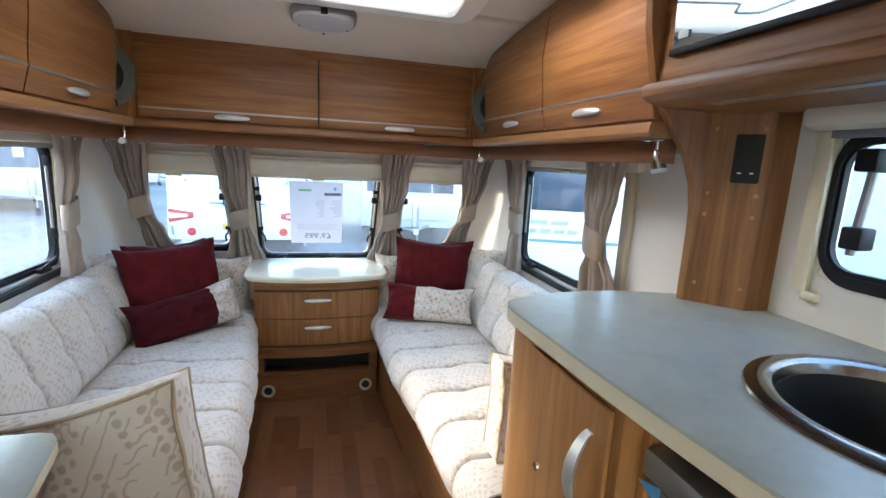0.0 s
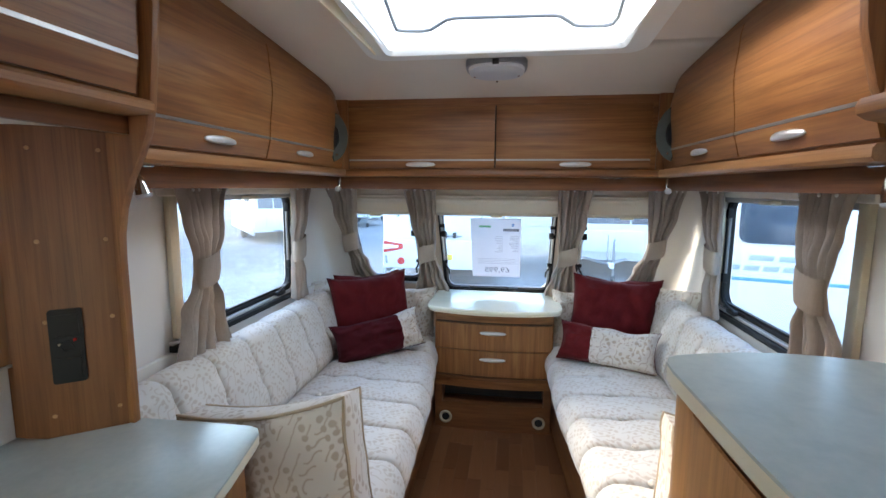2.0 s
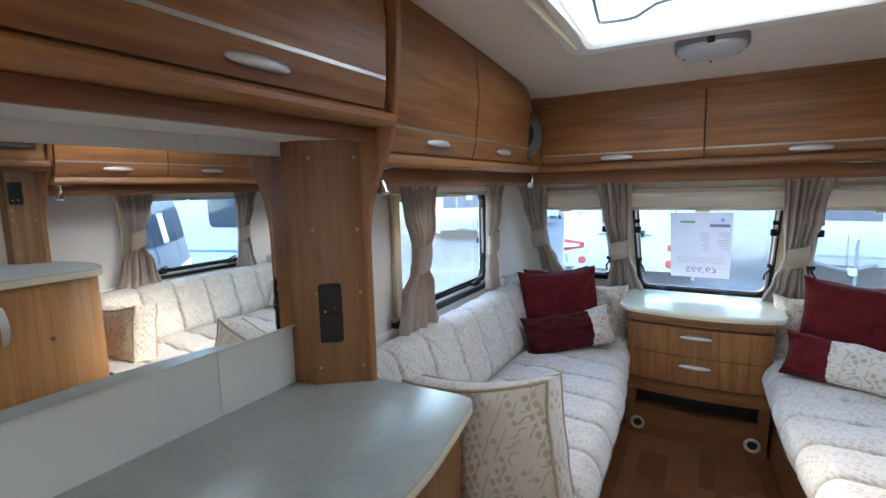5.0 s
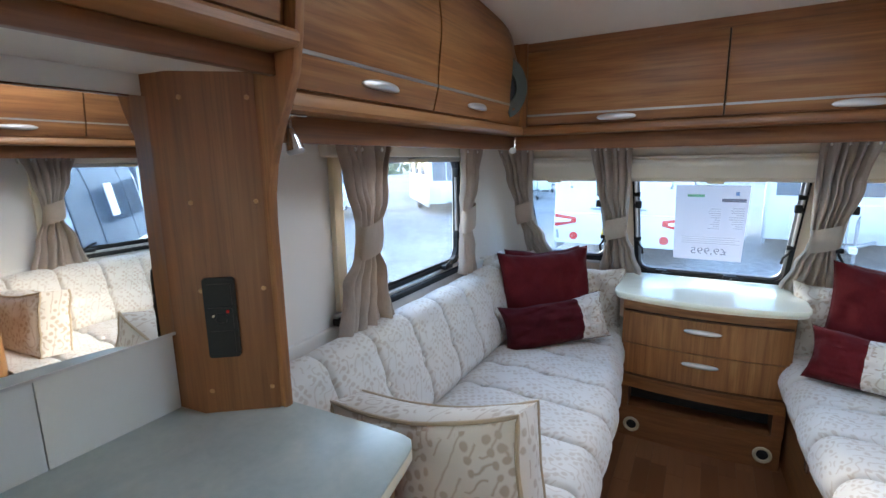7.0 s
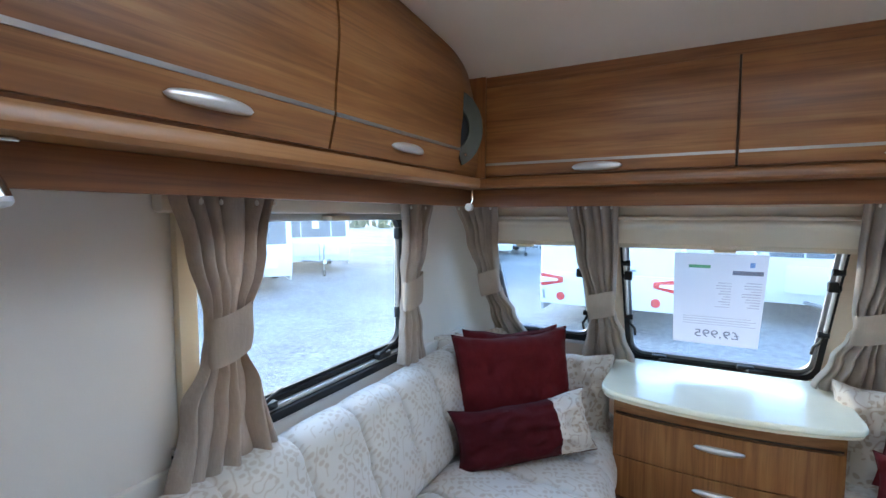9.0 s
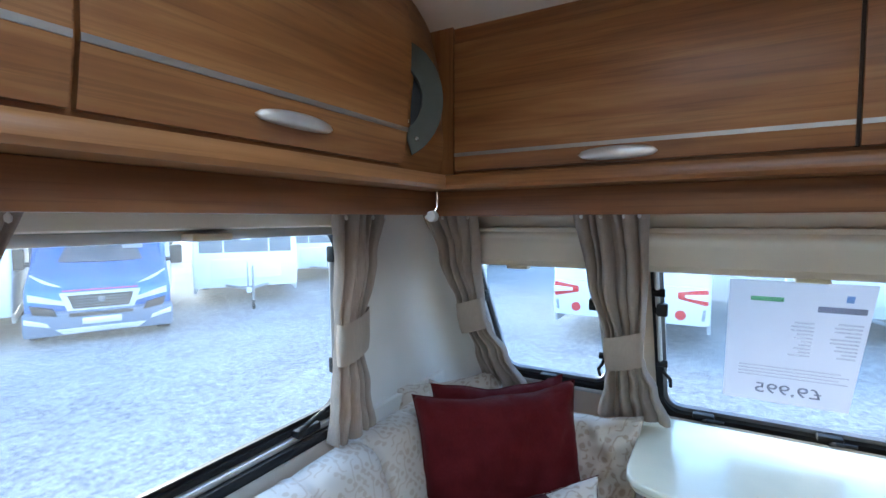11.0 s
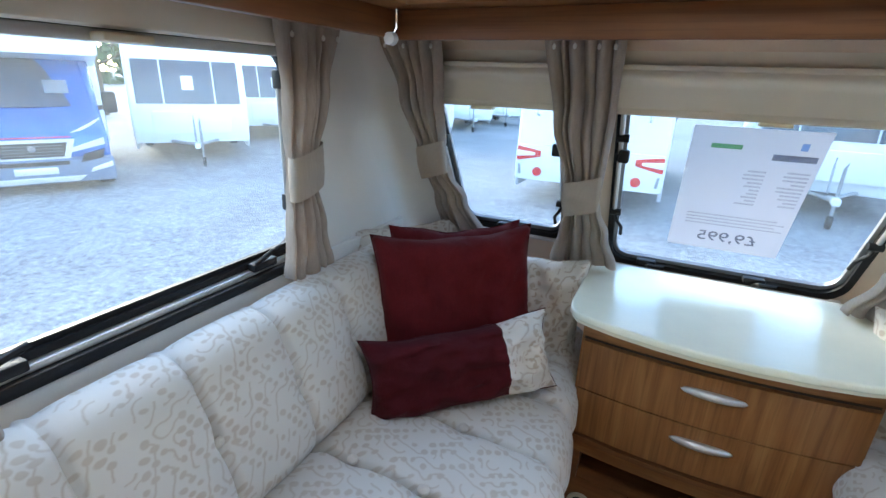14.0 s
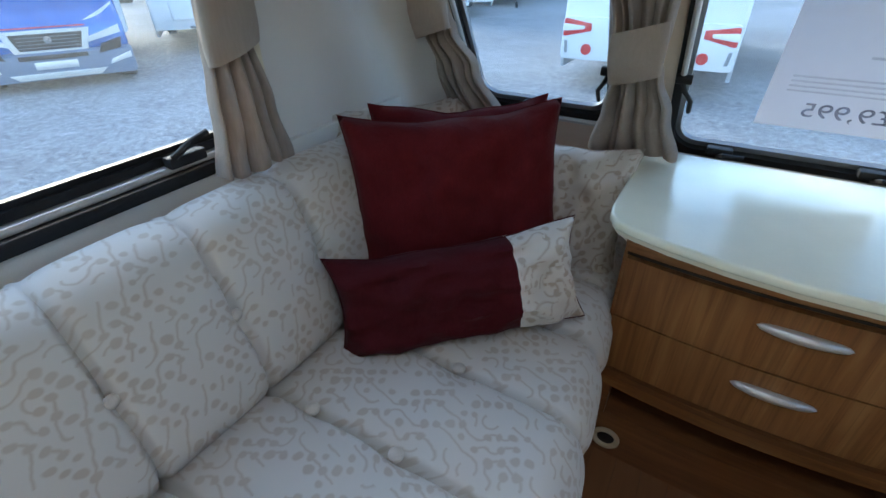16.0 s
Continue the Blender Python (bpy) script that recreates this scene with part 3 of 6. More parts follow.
def pad(outline_fn, levels):
    bm = bmesh.new()
    rings = [[bm.verts.new(LM @ Vector((*p, h))) for p in outline_fn(q)] for q, h in levels]
    for a, b in zip(rings, rings[1:]):
        for k in range(len(a)):
            j = (k + 1) % len(a)
            bm.faces.new((a[k], a[j], b[j], b[k]))
    bm.faces.new(rings[-1])
    return bm


oval = lambda q: [(0.118 * q * math.copysign(abs(math.cos(a)) ** 0.75, math.cos(a)), 0.088 * q * math.copysign(abs(math.sin(a)) ** 0.75, math.sin(a))) for a in [k * math.tau / 40 for k in range(40)]]
part("rim", pad(oval, [(1.0, 0.004), (1.0, -0.018), (0.97, -0.026), (0.9, -0.028)]), LAMPRIM, lamp)
part("diffuser", pad(oval, [(0.92, -0.026), (0.88, -0.038), (0.72, -0.045), (0.4, -0.048)]), LAMPGLASS, lamp)
part("switch", box(0.003, 0.027, 2.176, 2.19, ZL - 0.024, ZL - 0.004, 0.002), BLACK, lamp)
for dx, dy in ((-0.085, 0.02), (0.085, 0.02), (0, 0.078)):
    part("screw", lathe([(0.005, -0.046), (0.004, -0.05)], LM @ Matrix.Translation((dx, dy, 0.004)), 10), CHROME, lamp)


# ---- windows ----
def side_window(s, y0, y1, z0, z1, name):
    w = thing(name, (s * HALF, (y0 + y1) / 2, z0), "tinted acrylic window in a black rubber frame with rounded corners", "window", kind="structure")
    put = lambda p, h: (s * (HALF + 0.012 - h), p[0], p[1])
    o, i = rounded(y0 - 0.006, y1 + 0.006, z0 - 0.012, z1 + 0.012, 0.075, 6), rounded(y0 + 0.006, y1 - 0.006, z0 + 0.012, z1 - 0.012, 0.06, 6)
    part("window_frame", rim(o, i, put, 0.015), BLACK, w)
    part("lining", rim(o, i, lambda p, h: put(p, h - 0.0175), 0.017), BLACK, w, "black rubber lining")
    part("corner_filler", rim(rounded(y0 - 0.008, y1 + 0.008, z0 - 0.014, z1 + 0.014, 0.004, 6), rounded(y0 + 0.001, y1 - 0.001, z0 - 0.004, z1 + 0.004, 0.07, 6), lambda p, h: put(p, h - 0.004), 0.012), WALL, w, "off-white corner fillet")
    o2, i2 = rounded(y0 + 0.004, y1 - 0.004, z0 + 0.01, z1 - 0.01, 0.06, 6), rounded(y0 + 0.012, y1 - 0.012, z0 + 0.022, z1 - 0.022, 0.05, 6)
    part("inner_seal", rim(o2, i2, lambda p, h: put(p, h - 0.004), 0.012), BLACK, w, "black inner seal")
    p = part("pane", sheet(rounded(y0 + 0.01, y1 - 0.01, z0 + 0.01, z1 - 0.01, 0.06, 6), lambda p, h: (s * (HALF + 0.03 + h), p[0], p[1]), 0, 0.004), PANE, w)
    p.visible_shadow = False
    return w, put


for s, nm in ((-1, "window_left"), (1, "window_right")):
    w, put = side_window(s, WIN_Y0, WIN_Y1, WIN_Z0, WIN_Z1, nm)
    X = lambda h: s * (HALF - h)
    # lower rail, catches and the blind above
    a, b = sorted((X(0.001), X(0.03)))
    part("sill_rail", box(a, b, 1.72, 2.64, 0.818, 0.842, 0.004), BLACK, w, "black lower rail")
    a, b = sorted((X(0.001), X(0.018)))
    part("track", box(a, b, 1.72, 2.64, 0.8425, 0.855, 0.002), SATIN, w, "aluminium track")
    a, b = sorted((X(0.001), X(0.04)))
    part("blind_cassette", box(a, b, 1.70, 2.66, 1.338, 1.40, 0.012), BLIND, w, "cream blind cassette")
    a, b = sorted((X(0.002), X(0.014)))
    part("blind_bar", box(a, b, 1.74, 2.62, 1.318, 1.337, 0.003), SATIN, w, "grey blind end bar")
    a, b = sorted((X(0.012), X(0.05)))
    part("blind_tab", box(a, b, 2.165, 2.245, 1.318, 1.332, 0.004), CREAM, w, "cream pull tab")
    for y in (1.768, 2.637):
        a, b = sorted((X(0.001), X(0.022)))
        part("side_channel", box(a, b, y - 0.03, y + 0.012, 0.86, 1.34, 0.004), CREAM, w, "cream upright blind channel")
    for yc, zc in ((2.45, 0.882), (1.95, 0.882)):
        c = part("catch", box(*sorted((X(0.006), X(0.03))), yc - 0.04, yc + 0.03, zc - 0.03, zc - 0.01, 0.004), BLACK, w, "black window catch")
        part("lever", tube([(X(0.025), yc - 0.03, zc - 0.012), (X(0.045), yc - 0.005, zc + 0.012), (X(0.045), yc + 0.03, zc + 0.02)], 0.006), BLACK, w)
    part("stay", tube([(X(0.012), 2.545, 1.28), (X(0.014), 2.545, 0.98)], 0.006), GALV, w)
    for z in (1.27, 0.99):
        part("stay_block", box(*sorted((X(0.004), X(0.028))), 2.535, 2.558, z - 0.02, z + 0.02, 0.004), BLACK, w)

kw, put = side_window(1, 0.34, 1.118, 1.14, 1.44, "window_kitchen")
part("blind_cassette", box(HALF - 0.07, HALF - 0.001, 0.2, 1.165, 1.445, 1.50, 0.02), BLIND, kw, "cream blind cassette")
part("side_channel", box(HALF - 0.016, HALF - 0.001, 1.125, 1.16, 1.10, 1.445, 0.003), CREAM, kw, "cream upright blind channel")
part("blind_bar", box(HALF - 0.02, HALF - 0.002, 0.3, 1.13, 1.43, 1.446, 0.002), GALV, kw)
part("stay", tube([(HALF - 0.015, 1.04, 1.40), (HALF - 0.02, 1.05, 1.20)], 0.008), GALV, kw)
for z in (1.385, 1.235):
    part("stay_block", box(HALF - 0.045, HALF - 0.004, 1.02, 1.06, z - 0.022, z + 0.022, 0.005), BLACK, kw)
part("catch", box(HALF - 0.016, HALF - 0.001, 1.10, 1.135, 1.085, 1.105, 0.003), CREAM, kw)

NRM = Vector((0, -1, -SLOPE)).normalized()    # into the room, square to the front


def on_front(x, z, h=0.0):
    return Vector((x, front_y(z), z)) + NRM * h


for k, (x0, x1, z0, z1) in enumerate(FW):
    w = thing("window_front", ((x0 + x1) / 2, front_y(z0), z0), "sloping tinted acrylic front window in a black rubber frame", "window", group="front windows", kind="structure")
    put = lambda p, h: on_front(p[0], p[1], h - 0.012)
    part("window_frame", rim(rounded(x0 - 0.012, x1 + 0.012, z0 - 0.014, z1 + 0.012, 0.07, 6), rounded(x0 + 0.007, x1 - 0.007, z0 + 0.014, z1 - 0.01, 0.055, 6), put, 0.024), BLACK, w)
    part("inner_seal", rim(rounded(x0 + 0.005, x1 - 0.005, z0 + 0.012, z1 - 0.008, 0.055, 6), rounded(x0 + 0.018, x1 - 0.018, z0 + 0.028, z1 - 0.022, 0.045, 6), lambda p, h: on_front(p[0], p[1], h - 0.014), 0.012), GALV, w, "grey inner seal")
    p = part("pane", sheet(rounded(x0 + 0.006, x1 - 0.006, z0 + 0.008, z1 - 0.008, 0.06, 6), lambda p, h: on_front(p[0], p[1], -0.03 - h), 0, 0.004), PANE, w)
    p.visible_shadow = False
    # roller blind drawn a little way down
    bx0, bx1 = x0 - 0.045, x1 + 0.045
    part("blind", slab(lambda u, v: (bx0 + (bx1 - bx0) * u, 2.928 + 0.055 * v - 0.012 * math.sin(math.pi * min(1, v * 3)), 1.3175 - 0.092 * v), 1, 16, (0, 0.004, 0)), BLIND, w, "cream roller blind")
    part("blind_bar", box(bx0, bx1, 2.978, 2.996, 1.216, 1.234, 0.004), BLIND, w)
    xc = (x0 + x1) / 2 + (0.0 if k == 1 else 0.02 * (1 if k else -1))
    part("blind_tab", box(xc - 0.032, xc + 0.032, 2.965, 3.0, 1.208, 1.217, 0.003), CREAM, w, "cream pull tab")
    # stays on the uprights, catches on the lower rail
    for x in (x0 + 0.004, x1 - 0.004):
        part("stay", tube([on_front(x, 1.24, 0.02), on_front(x, 0.93, 0.02)], 0.0065), SATIN, w, "aluminium stay")
        inward = 1 if x < xc else -1
        for z, big in ((1.165, 1), (1.11, 1), (0.93, 1)):
            q = on_front(x + inward * 0.004, z, 0.024)
            part("knob", lathe([(0.011, -0.016), (0.011, 0.016)], Matrix.Translation(q) @ Matrix.Rotation(radians(90), 4, "Y"), 10), BLACK, w)
        part("clip", box(x + inward * 0.012 - 0.014, x + inward * 0.012 + 0.014, front_y(1.11) - 0.045, front_y(1.11) - 0.018, 1.085, 1.12, 0.005), BLACK, w)
        part("hook", tube([on_front(x, 0.93, 0.024), on_front(x + inward * 0.01, 0.91, 0.036), on_front(x + inward * 0.026, 0.885, 0.034), on_front(x + inward * 0.026, 0.85, 0.026)], 0.0055), BLACK, w)
    for x in ([x0 + 0.12, x1 - 0.22] if k == 1 else [xc]):
        part("catch", box(x - 0.03, x + 0.03, front_y(z0) - 0.045, front_y(z0) - 0.012, z0 + 0.008, z0 + 0.026, 0.005), BLACK, w)
        part("lever", tube([on_front(x, z0 + 0.02, 0.03), on_front(x + 0.01, z0 + 0.04, 0.045), on_front(x + 0.055, z0 + 0.036, 0.04)], 0.006), BLACK, w)
    part("sill_rail", tube([on_front(x0 - 0.01, z0 - 0.012, 0.012), on_front(x1 + 0.01, z0 - 0.012, 0.012)], 0.009), SATIN, w, "aluminium lower rail")
solo("blind_shelf", box(-0.95, 0.95, 2.925, 2.99, 1.318, 1.33, 0.003), BLIND, "cream ledge hiding the front blind rollers", "ledge", kind="structure")
solo("blind_fascia", box(-0.95, 0.95, 2.955, 2.968, 1.3305, 1.40, 0.003), BLIND, "cream strip above the front windows", "trim", kind="structure")

# price sheet stuck to the middle front pane, read from outside
sheet_ob = thing("price_sheet", on_front(0, 0.8, -0.02), "white paper price sheet facing outwards on the front window", "sign")
PS = lambda x, z, h: on_front(x, z, -0.024 + h)
part("paper", sheet([(-0.155, 0.80), (0.142, 0.80), (0.138, 1.185), (-0.153, 1.185)], lambda p, h: PS(p[0], p[1], h), 0, 0.0012), PAPER, sheet_ob)


def bar_mark(x0, x1, z0, z1, m, name="print"):
    part(name, sheet([(x0, z0), (x1, z0), (x1, z1), (x0, z1)], lambda p, h: PS(p[0], p[1], 0.002 + h), 0, 0.0006), m, sheet_ob, smooth=False)


random.seed(5)
for r in range(10):
    z = 1.075 - r * 0.011
    wd = random.uniform(0.03, 0.06)
    bar_mark(0.128 - wd, 0.128, z, z + 0.005, FAINT)
    wd = random.uniform(0.02, 0.05)
    bar_mark(0.035 - wd, 0.035, z - 0.004, z + 0.001, FAINT)
for r in range(4):
    bar_mark(-0.12, 0.13 - random.uniform(0, 0.03), 0.925 - r * 0.011, 0.929 - r * 0.011, FAINT)
bar_mark(0.035, 0.128, 1.108, 1.124, INK, "heading")
bar_mark(-0.105, -0.035, 1.13, 1.142, printed("green print", (0.55, 0.85, 0.6)), "mark")
bar_mark(0.085, 0.1, 1.138, 1.156, printed("blue print", (0.6, 0.75, 0.95)), "mark")
cu = bpy.data.curves.new("price_text", "FONT")
cu.body, cu.size, cu.align_x, cu.extrude = "£9,995", 0.058, "CENTER", 0.0004
price = new("price_text", cu)
deps = bpy.context.evaluated_depsgraph_get()
me = bpy.data.meshes.new_from_object(price.evaluated_get(deps))
bpy.data.objects.remove(price)
axis_up = Vector((0, -SLOPE, 1)).normalized()
turn = Matrix((Vector((-1, 0, 0)), axis_up, -NRM)).transposed().to_4x4()
me.transform(Matrix.Translation(PS(0.0, 0.835, 0.0035)) @ turn)
me.materials.append(INK)
txt = new("price_text", me)
txt.parent = sheet_ob
txt.matrix_parent_inverse = Matrix.Translation(sheet_ob.location).inverted()

# ---- lockers ----
def bulge(z):
    """How far from the middle the curved locker fronts stand, by height."""
    return smooth_interp(z, [(1.44, 0.757), (1.55, 0.735), (1.70, 0.722), (1.80, 0.73), (1.95, 0.765)])


def curved_front(s, y0, y1, zlow, drop, inset=0.0):
    def fn(u, v):
        y = y0 + (y1 - y0) * u
        ztop = ceil_z(y) - drop
        z = zlow + (ztop - zlow) * v
        q = max(0.0, min(1.0, (y - 2.40) / 0.27))
        away = 0.05 * q * q * max(0.0, min(1.2, (z - 1.5) / 0.28))
        return (s * (bulge(z) + away + inset), y, z)
    return fn


def grip(parent, centre, along, out, length=0.15, high=0.024, name="handle"):
    """A lens-shaped satin handle."""
    a, o = Vector(along).normalized(), Vector(out).normalized()
    up = o.cross(a).normalized()
    c = Vector(centre)

    def fn(u, v):
        t = 2 * u - 1
        w = math.sqrt(max(0, 1 - t * t))
        q = math.pi * (v - 0.5)
        return c + a * (t * length / 2) + up * (w ** 0.8 * high / 2 * math.sin(q)) + o * (0.003 + 0.017 * (1 - t * t) * (0.35 + 0.65 * math.cos(q)))
    bm = slab(fn, 20, 8, lambda u, v: -o * 0.004)
    bmesh.ops.remove_doubles(bm, verts=bm.verts, dist=1e-5)
    return part(name, bm, SATIN, parent, "satin aluminium handle")


for s in (-1, 1):
    lk = thing("side_locker", (s * 0.9, 1.9, 1.44), "honey walnut overhead locker with curved doors and aluminium inlay", "locker", group="side lockers")
    part("carcass", slab(curved_front(s, 1.345, 2.66, 1.425, -0.02, 0.012), 24, 10, (s * 0.2, 0, 0)), WOOD_Y, lk)
    for y0, y1, h0, h1 in ((1.352, 1.9, 1.56, 1.71), (1.907, 2.475, 2.11, 2.266)):
        d = part("door", slab(curved_front(s, y0, y1, 1.468, 0.045), 14, 12, (s * 0.0115, 0, 0)), WOOD_Y, lk)
        part("inlay", slab(lambda u, v: (s * (bulge(1.532 + 0.008 * v) - 0.0015), y0 + (y1 - y0) * u, 1.532 + 0.008 * v), 14, 1, (s * 0.004, 0, 0)), STRIP, d, "brushed aluminium inlay strip")
        grip(d, (s * bulge(1.502), (h0 + h1) / 2, 1.502), (0, 1, 0), (-s, 0, 0.12))
    # shelf edge below the doors and the pelmet under it
    prof = [(s * 0.80, 1.423), (s * 0.742, 1.425), (s * 0.735, 1.433), (s * 0.735, 1.449), (s * 0.742, 1.458), (s * 0.80, 1.459)]
    solo("locker_shelf", prism(prof, "y", 1.34, 2.655), EDGE_Y, "pale wooden shelf edge below the lockers", "shelf", kind="structure")
    a, b = sorted((s * 0.80, s * 0.818))
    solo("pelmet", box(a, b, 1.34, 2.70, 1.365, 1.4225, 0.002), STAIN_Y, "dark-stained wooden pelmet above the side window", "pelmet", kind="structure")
    a, b = sorted((s * 0.8185, s * HALF))
    solo("pelmet_top", box(a, b, 1.34, 2.72, 1.40, 1.4225), WOOD_Y, "wooden board over the side curtains", "pelmet", kind="structure")

    # air vent crescent at the locker's front end
    vt = thing("air_vent", (s * 0.765, 2.51, 1.5), "grey-green crescent air vent beside the corner locker", "vent", group="corner vents")
    nrm, tan = Vector((-s * 0.62, -0.78, 0)).normalized(), Vector((-s * 0.78, 0.62, 0)).normalized()
    org = Vector((s * 0.775, 2.484, 1.603))

    def crescent(r0, r1, h0, h1, lo=-70, hi=86, steps=22):
        bm = bmesh.new()
        rows = []
        for k in range(steps + 1):
            a = radians(lo + (hi - lo) * k / steps)
            ca, sa = math.cos(a), math.sin(a)
            ring = []
            for r, h in ((r0, h0), (r0, h1), (r1, h1 * 0.7), (r1, h0)):
                ring.append(bm.verts.new(org + tan * (r * ca * 0.83) + Vector((0, 0, r * sa)) + nrm * h))
            rows.append(ring)
        for p, q in zip(rows, rows[1:]):
            for k in range(4):
                bm.faces.new((p[k], p[(k + 1) % 4], q[(k + 1) % 4], q[k]))
        bm.faces.new(rows[0]), bm.faces.new(rows[-1])
        return bm
    part("grille", crescent(0.068, 0.121, 0.0, 0.02), GREYVENT, vt)
    part("recess", crescent(0.0, 0.0675, -0.008, 0.003), BLACK, vt, "dark opening")
    part("screw", lathe([(0.006, 0), (0.004, 0.004)], Matrix.Translation(org + tan * 0.044 + Vector((0, 0, -0.082)) + nrm * 0.0165) @ nrm.to_track_quat("Z", "Y").to_matrix().to_4x4(), 10), CHROME, vt)
    part("button", lathe([(0.009, 0), (0.007, 0.006)], Matrix.Translation(org + tan * 0.022 + Vector((0, 0, -0.045)) + nrm * 0.003) @ nrm.to_track_quat("Z", "Y").to_matrix().to_4x4(), 10), WHITE, vt)

# front locker
lk = thing("front_locker", (0, 2.75, 1.44), "honey walnut front locker with two wide flap doors", "locker")
part("carcass", prism([(2.662, 1.425), (2.662, 1.83), (2.9, 1.83), (2.9, 1.425)], "x", -0.83, 0.83), WOOD_X, lk)
for s in (-1, 1):
    part("corner_post", box(*sorted((s * 0.728, s * 0.83)), 2.652, 2.662, 1.46, 1.83), WOOD_Z, lk)
for x0, x1, hc in ((-0.724, -0.003, -0.362), (0.003, 0.702, 0.372)):
    d = part("door", box(x0, x1, 2.648, 2.6615, 1.466, 1.757, 0.002), WOOD_X, lk)
    part("inlay", box(x0 + 0.001, x1 - 0.001, 2.6465, 2.65, 1.5, 1.508), STRIP, d, "brushed aluminium inlay strip")
    grip(d, (hc, 2.648, 1.482), (1, 0, 0), (0, -1, 0.1), 0.148, 0.026)
part("door_gap", box(-0.0028, 0.0028, 2.652, 2.663, 1.466, 1.757), GAP, lk)
prof = [(2.72, 1.423), (2.636, 1.425), (2.629, 1.433), (2.629, 1.449), (2.636, 1.4575), (2.72, 1.4585)]
solo("locker_shelf", prism(prof, "x", -0.7405, 0.7405), WOOD_X, "pale wooden shelf edge below the front locker", "shelf", kind="structure")
solo("pelmet", box(-0.7995, 0.7995, 2.69, 2.706, 1.362, 1.4225, 0.002), STAIN_SHADE_X, "dark-stained wooden pelmet above the front windows", "pelmet", kind="structure")
solo("pelmet_top", box(-1.02, 1.02, 2.7065, 3.0, 1.401, 1.4225), WOOD_X, "wooden board over the front curtains", "pelmet", kind="structure")
lt = thing("pelmet_downlight", (0.53, 2.67, 1.42), "small oval downlight under the front locker shelf", "light")
part("rim", box(0.49, 0.59, 2.645, 2.675, 1.417, 1.4225, 0.002), CHROME, lt)

# end fins with the S-shaped edge
def fin(s, z0, name, spread=0.0):
    edge = [(0.80, z0), (0.80, 1.20), (0.797, 1.26), (0.785, 1.32), (0.76, 1.385), (0.73, 1.44), (0.708, 1.49), (0.695, 1.55), (0.682, 1.65), (0.672, 1.75), (0.668, 1.84), (0.67, 1.93)]
    pts = [(s * 1.029, z0)] + [(s * (x + spread * max(0.1, min(1, (1.62 - z) / 0.25))), z) for x, z in edge] + [(s * 1.029, 1.93)]
    ob = solo(name, prism(pts, "y", 1.316, 1.338, 0.003), WOOD_Z, "honey walnut end panel with a flowing S-shaped edge", "panel", kind="structure", angle=30)
    return ob


def column(s, z0, name, shift=0.0):
    c = thing(name, (s * 0.95, 1.28, z0), "honey walnut angled column board with brown screw caps", "column")
    # the left board has its shade in the colour, the right one is plain walnut
    part("board", prism([(s * 1.029, 1.212), (s * (0.937 + shift * 0.4), 1.22), (s * (0.812 + shift), 1.3155), (s * 1.029, 1.3155)], "z", z0, 1.497), SHADED_Z if s < 0 else WOOD_Z, c)
    a, b = Vector((s * (0.937 + shift * 0.4), 1.22, 0)), Vector((s * (0.812 + shift), 1.3155, 0))
    d = (b - a).normalized()
    nrm = Vector((-s * abs(d.y), -abs(d.x), 0)).normalized()
    turn = nrm.to_track_quat("Z", "Y").to_matrix().to_4x4()
    for f in (0.12, 0.9):
        for z in (z0 + 0.05, z0 + 0.27, 1.25, 1.45):
            if z < 1.49:
                part("screw_cap", lathe([(0.005, 0), (0.004, 0.002)], Matrix.Translation(a + (b - a) * f + Vector((0, 0, z))) @ turn, 10), CAP, c)
    return a, b, nrm, turn


fin(-1, 0.80, "fin_left")
fin(1, 1.03, "fin_right", 0.075)
a, b, nrm, turn = column(-1, 0.80, "angled_column")
sw = thing("switch_plate", a + (b - a) * 0.35 + Vector((0, 0, 0.925)), "tall black socket and switch plate with a small red lamp", "switch")
M = Matrix.Translation(a + (b - a) * 0.35 + Vector((0, 0, 1.012))) @ turn


def plate(outline, h0, h1, m):
    return sheet(outline, lambda p, h: m @ Vector((p[0], p[1], h)), h0, h1)


part("plate", plate(rounded(-0.031, 0.031, -0.085, 0.085, 0.006), 0.0, 0.008, M), BLACK, sw)
for zc in (-0.05, 0.0, 0.05):
    part("module", plate(rounded(-0.024, 0.024, zc - 0.023, zc + 0.023, 0.004), 0.008, 0.0105, M), BLACK, sw)
part("socket", lathe([(0.013, 0.0105), (0.013, 0.014), (0.009, 0.014), (0.009, 0.011)], M, 16), BLACK, sw)
part("indicator", plate(rounded(0.012, 0.018, 0.012, 0.018, 0.002), 0.0105, 0.013, M), RED, sw)
part("indicator", plate(rounded(-0.016, -0.010, 0.004, 0.009, 0.002), 0.0105, 0.013, M), BEIGE, sw)
a, b, nrm, turn = column(1, 1.03, "angled_column", 0.075)
M = Matrix.Translation(a + (b - a) * 0.34 + Vector((0, 0, 1.383))) @ turn
sw = thing("switch_plate", a + (b - a) * 0.34 + Vector((0, 0, 1.325)), "black double switch plate on the corner panel", "switch")
part("plate", plate(rounded(-0.028, 0.028, -0.055, 0.055, 0.005), 0.0, 0.008, M), BLACK, sw)
part("module", plate(rounded(-0.021, 0.021, -0.047, -0.002, 0.004), 0.008, 0.0105, M), BLACK, sw)
part("module", plate(rounded(-0.021, 0.021, 0.004, 0.047, 0.004), 0.008, 0.0105, M), BLACK, sw)
for x in (-0.012, 0.012):
    part("mark", plate(rounded(x - 0.004, x + 0.004, -0.034, -0.031, 0.001), 0.0105, 0.0112, M), WHITE, sw)

# overhead locker above the dresser, left
lk = thing("dresser_locker", (-0.85, 0.4, 1.49), "honey walnut overhead locker above the mirror", "locker")


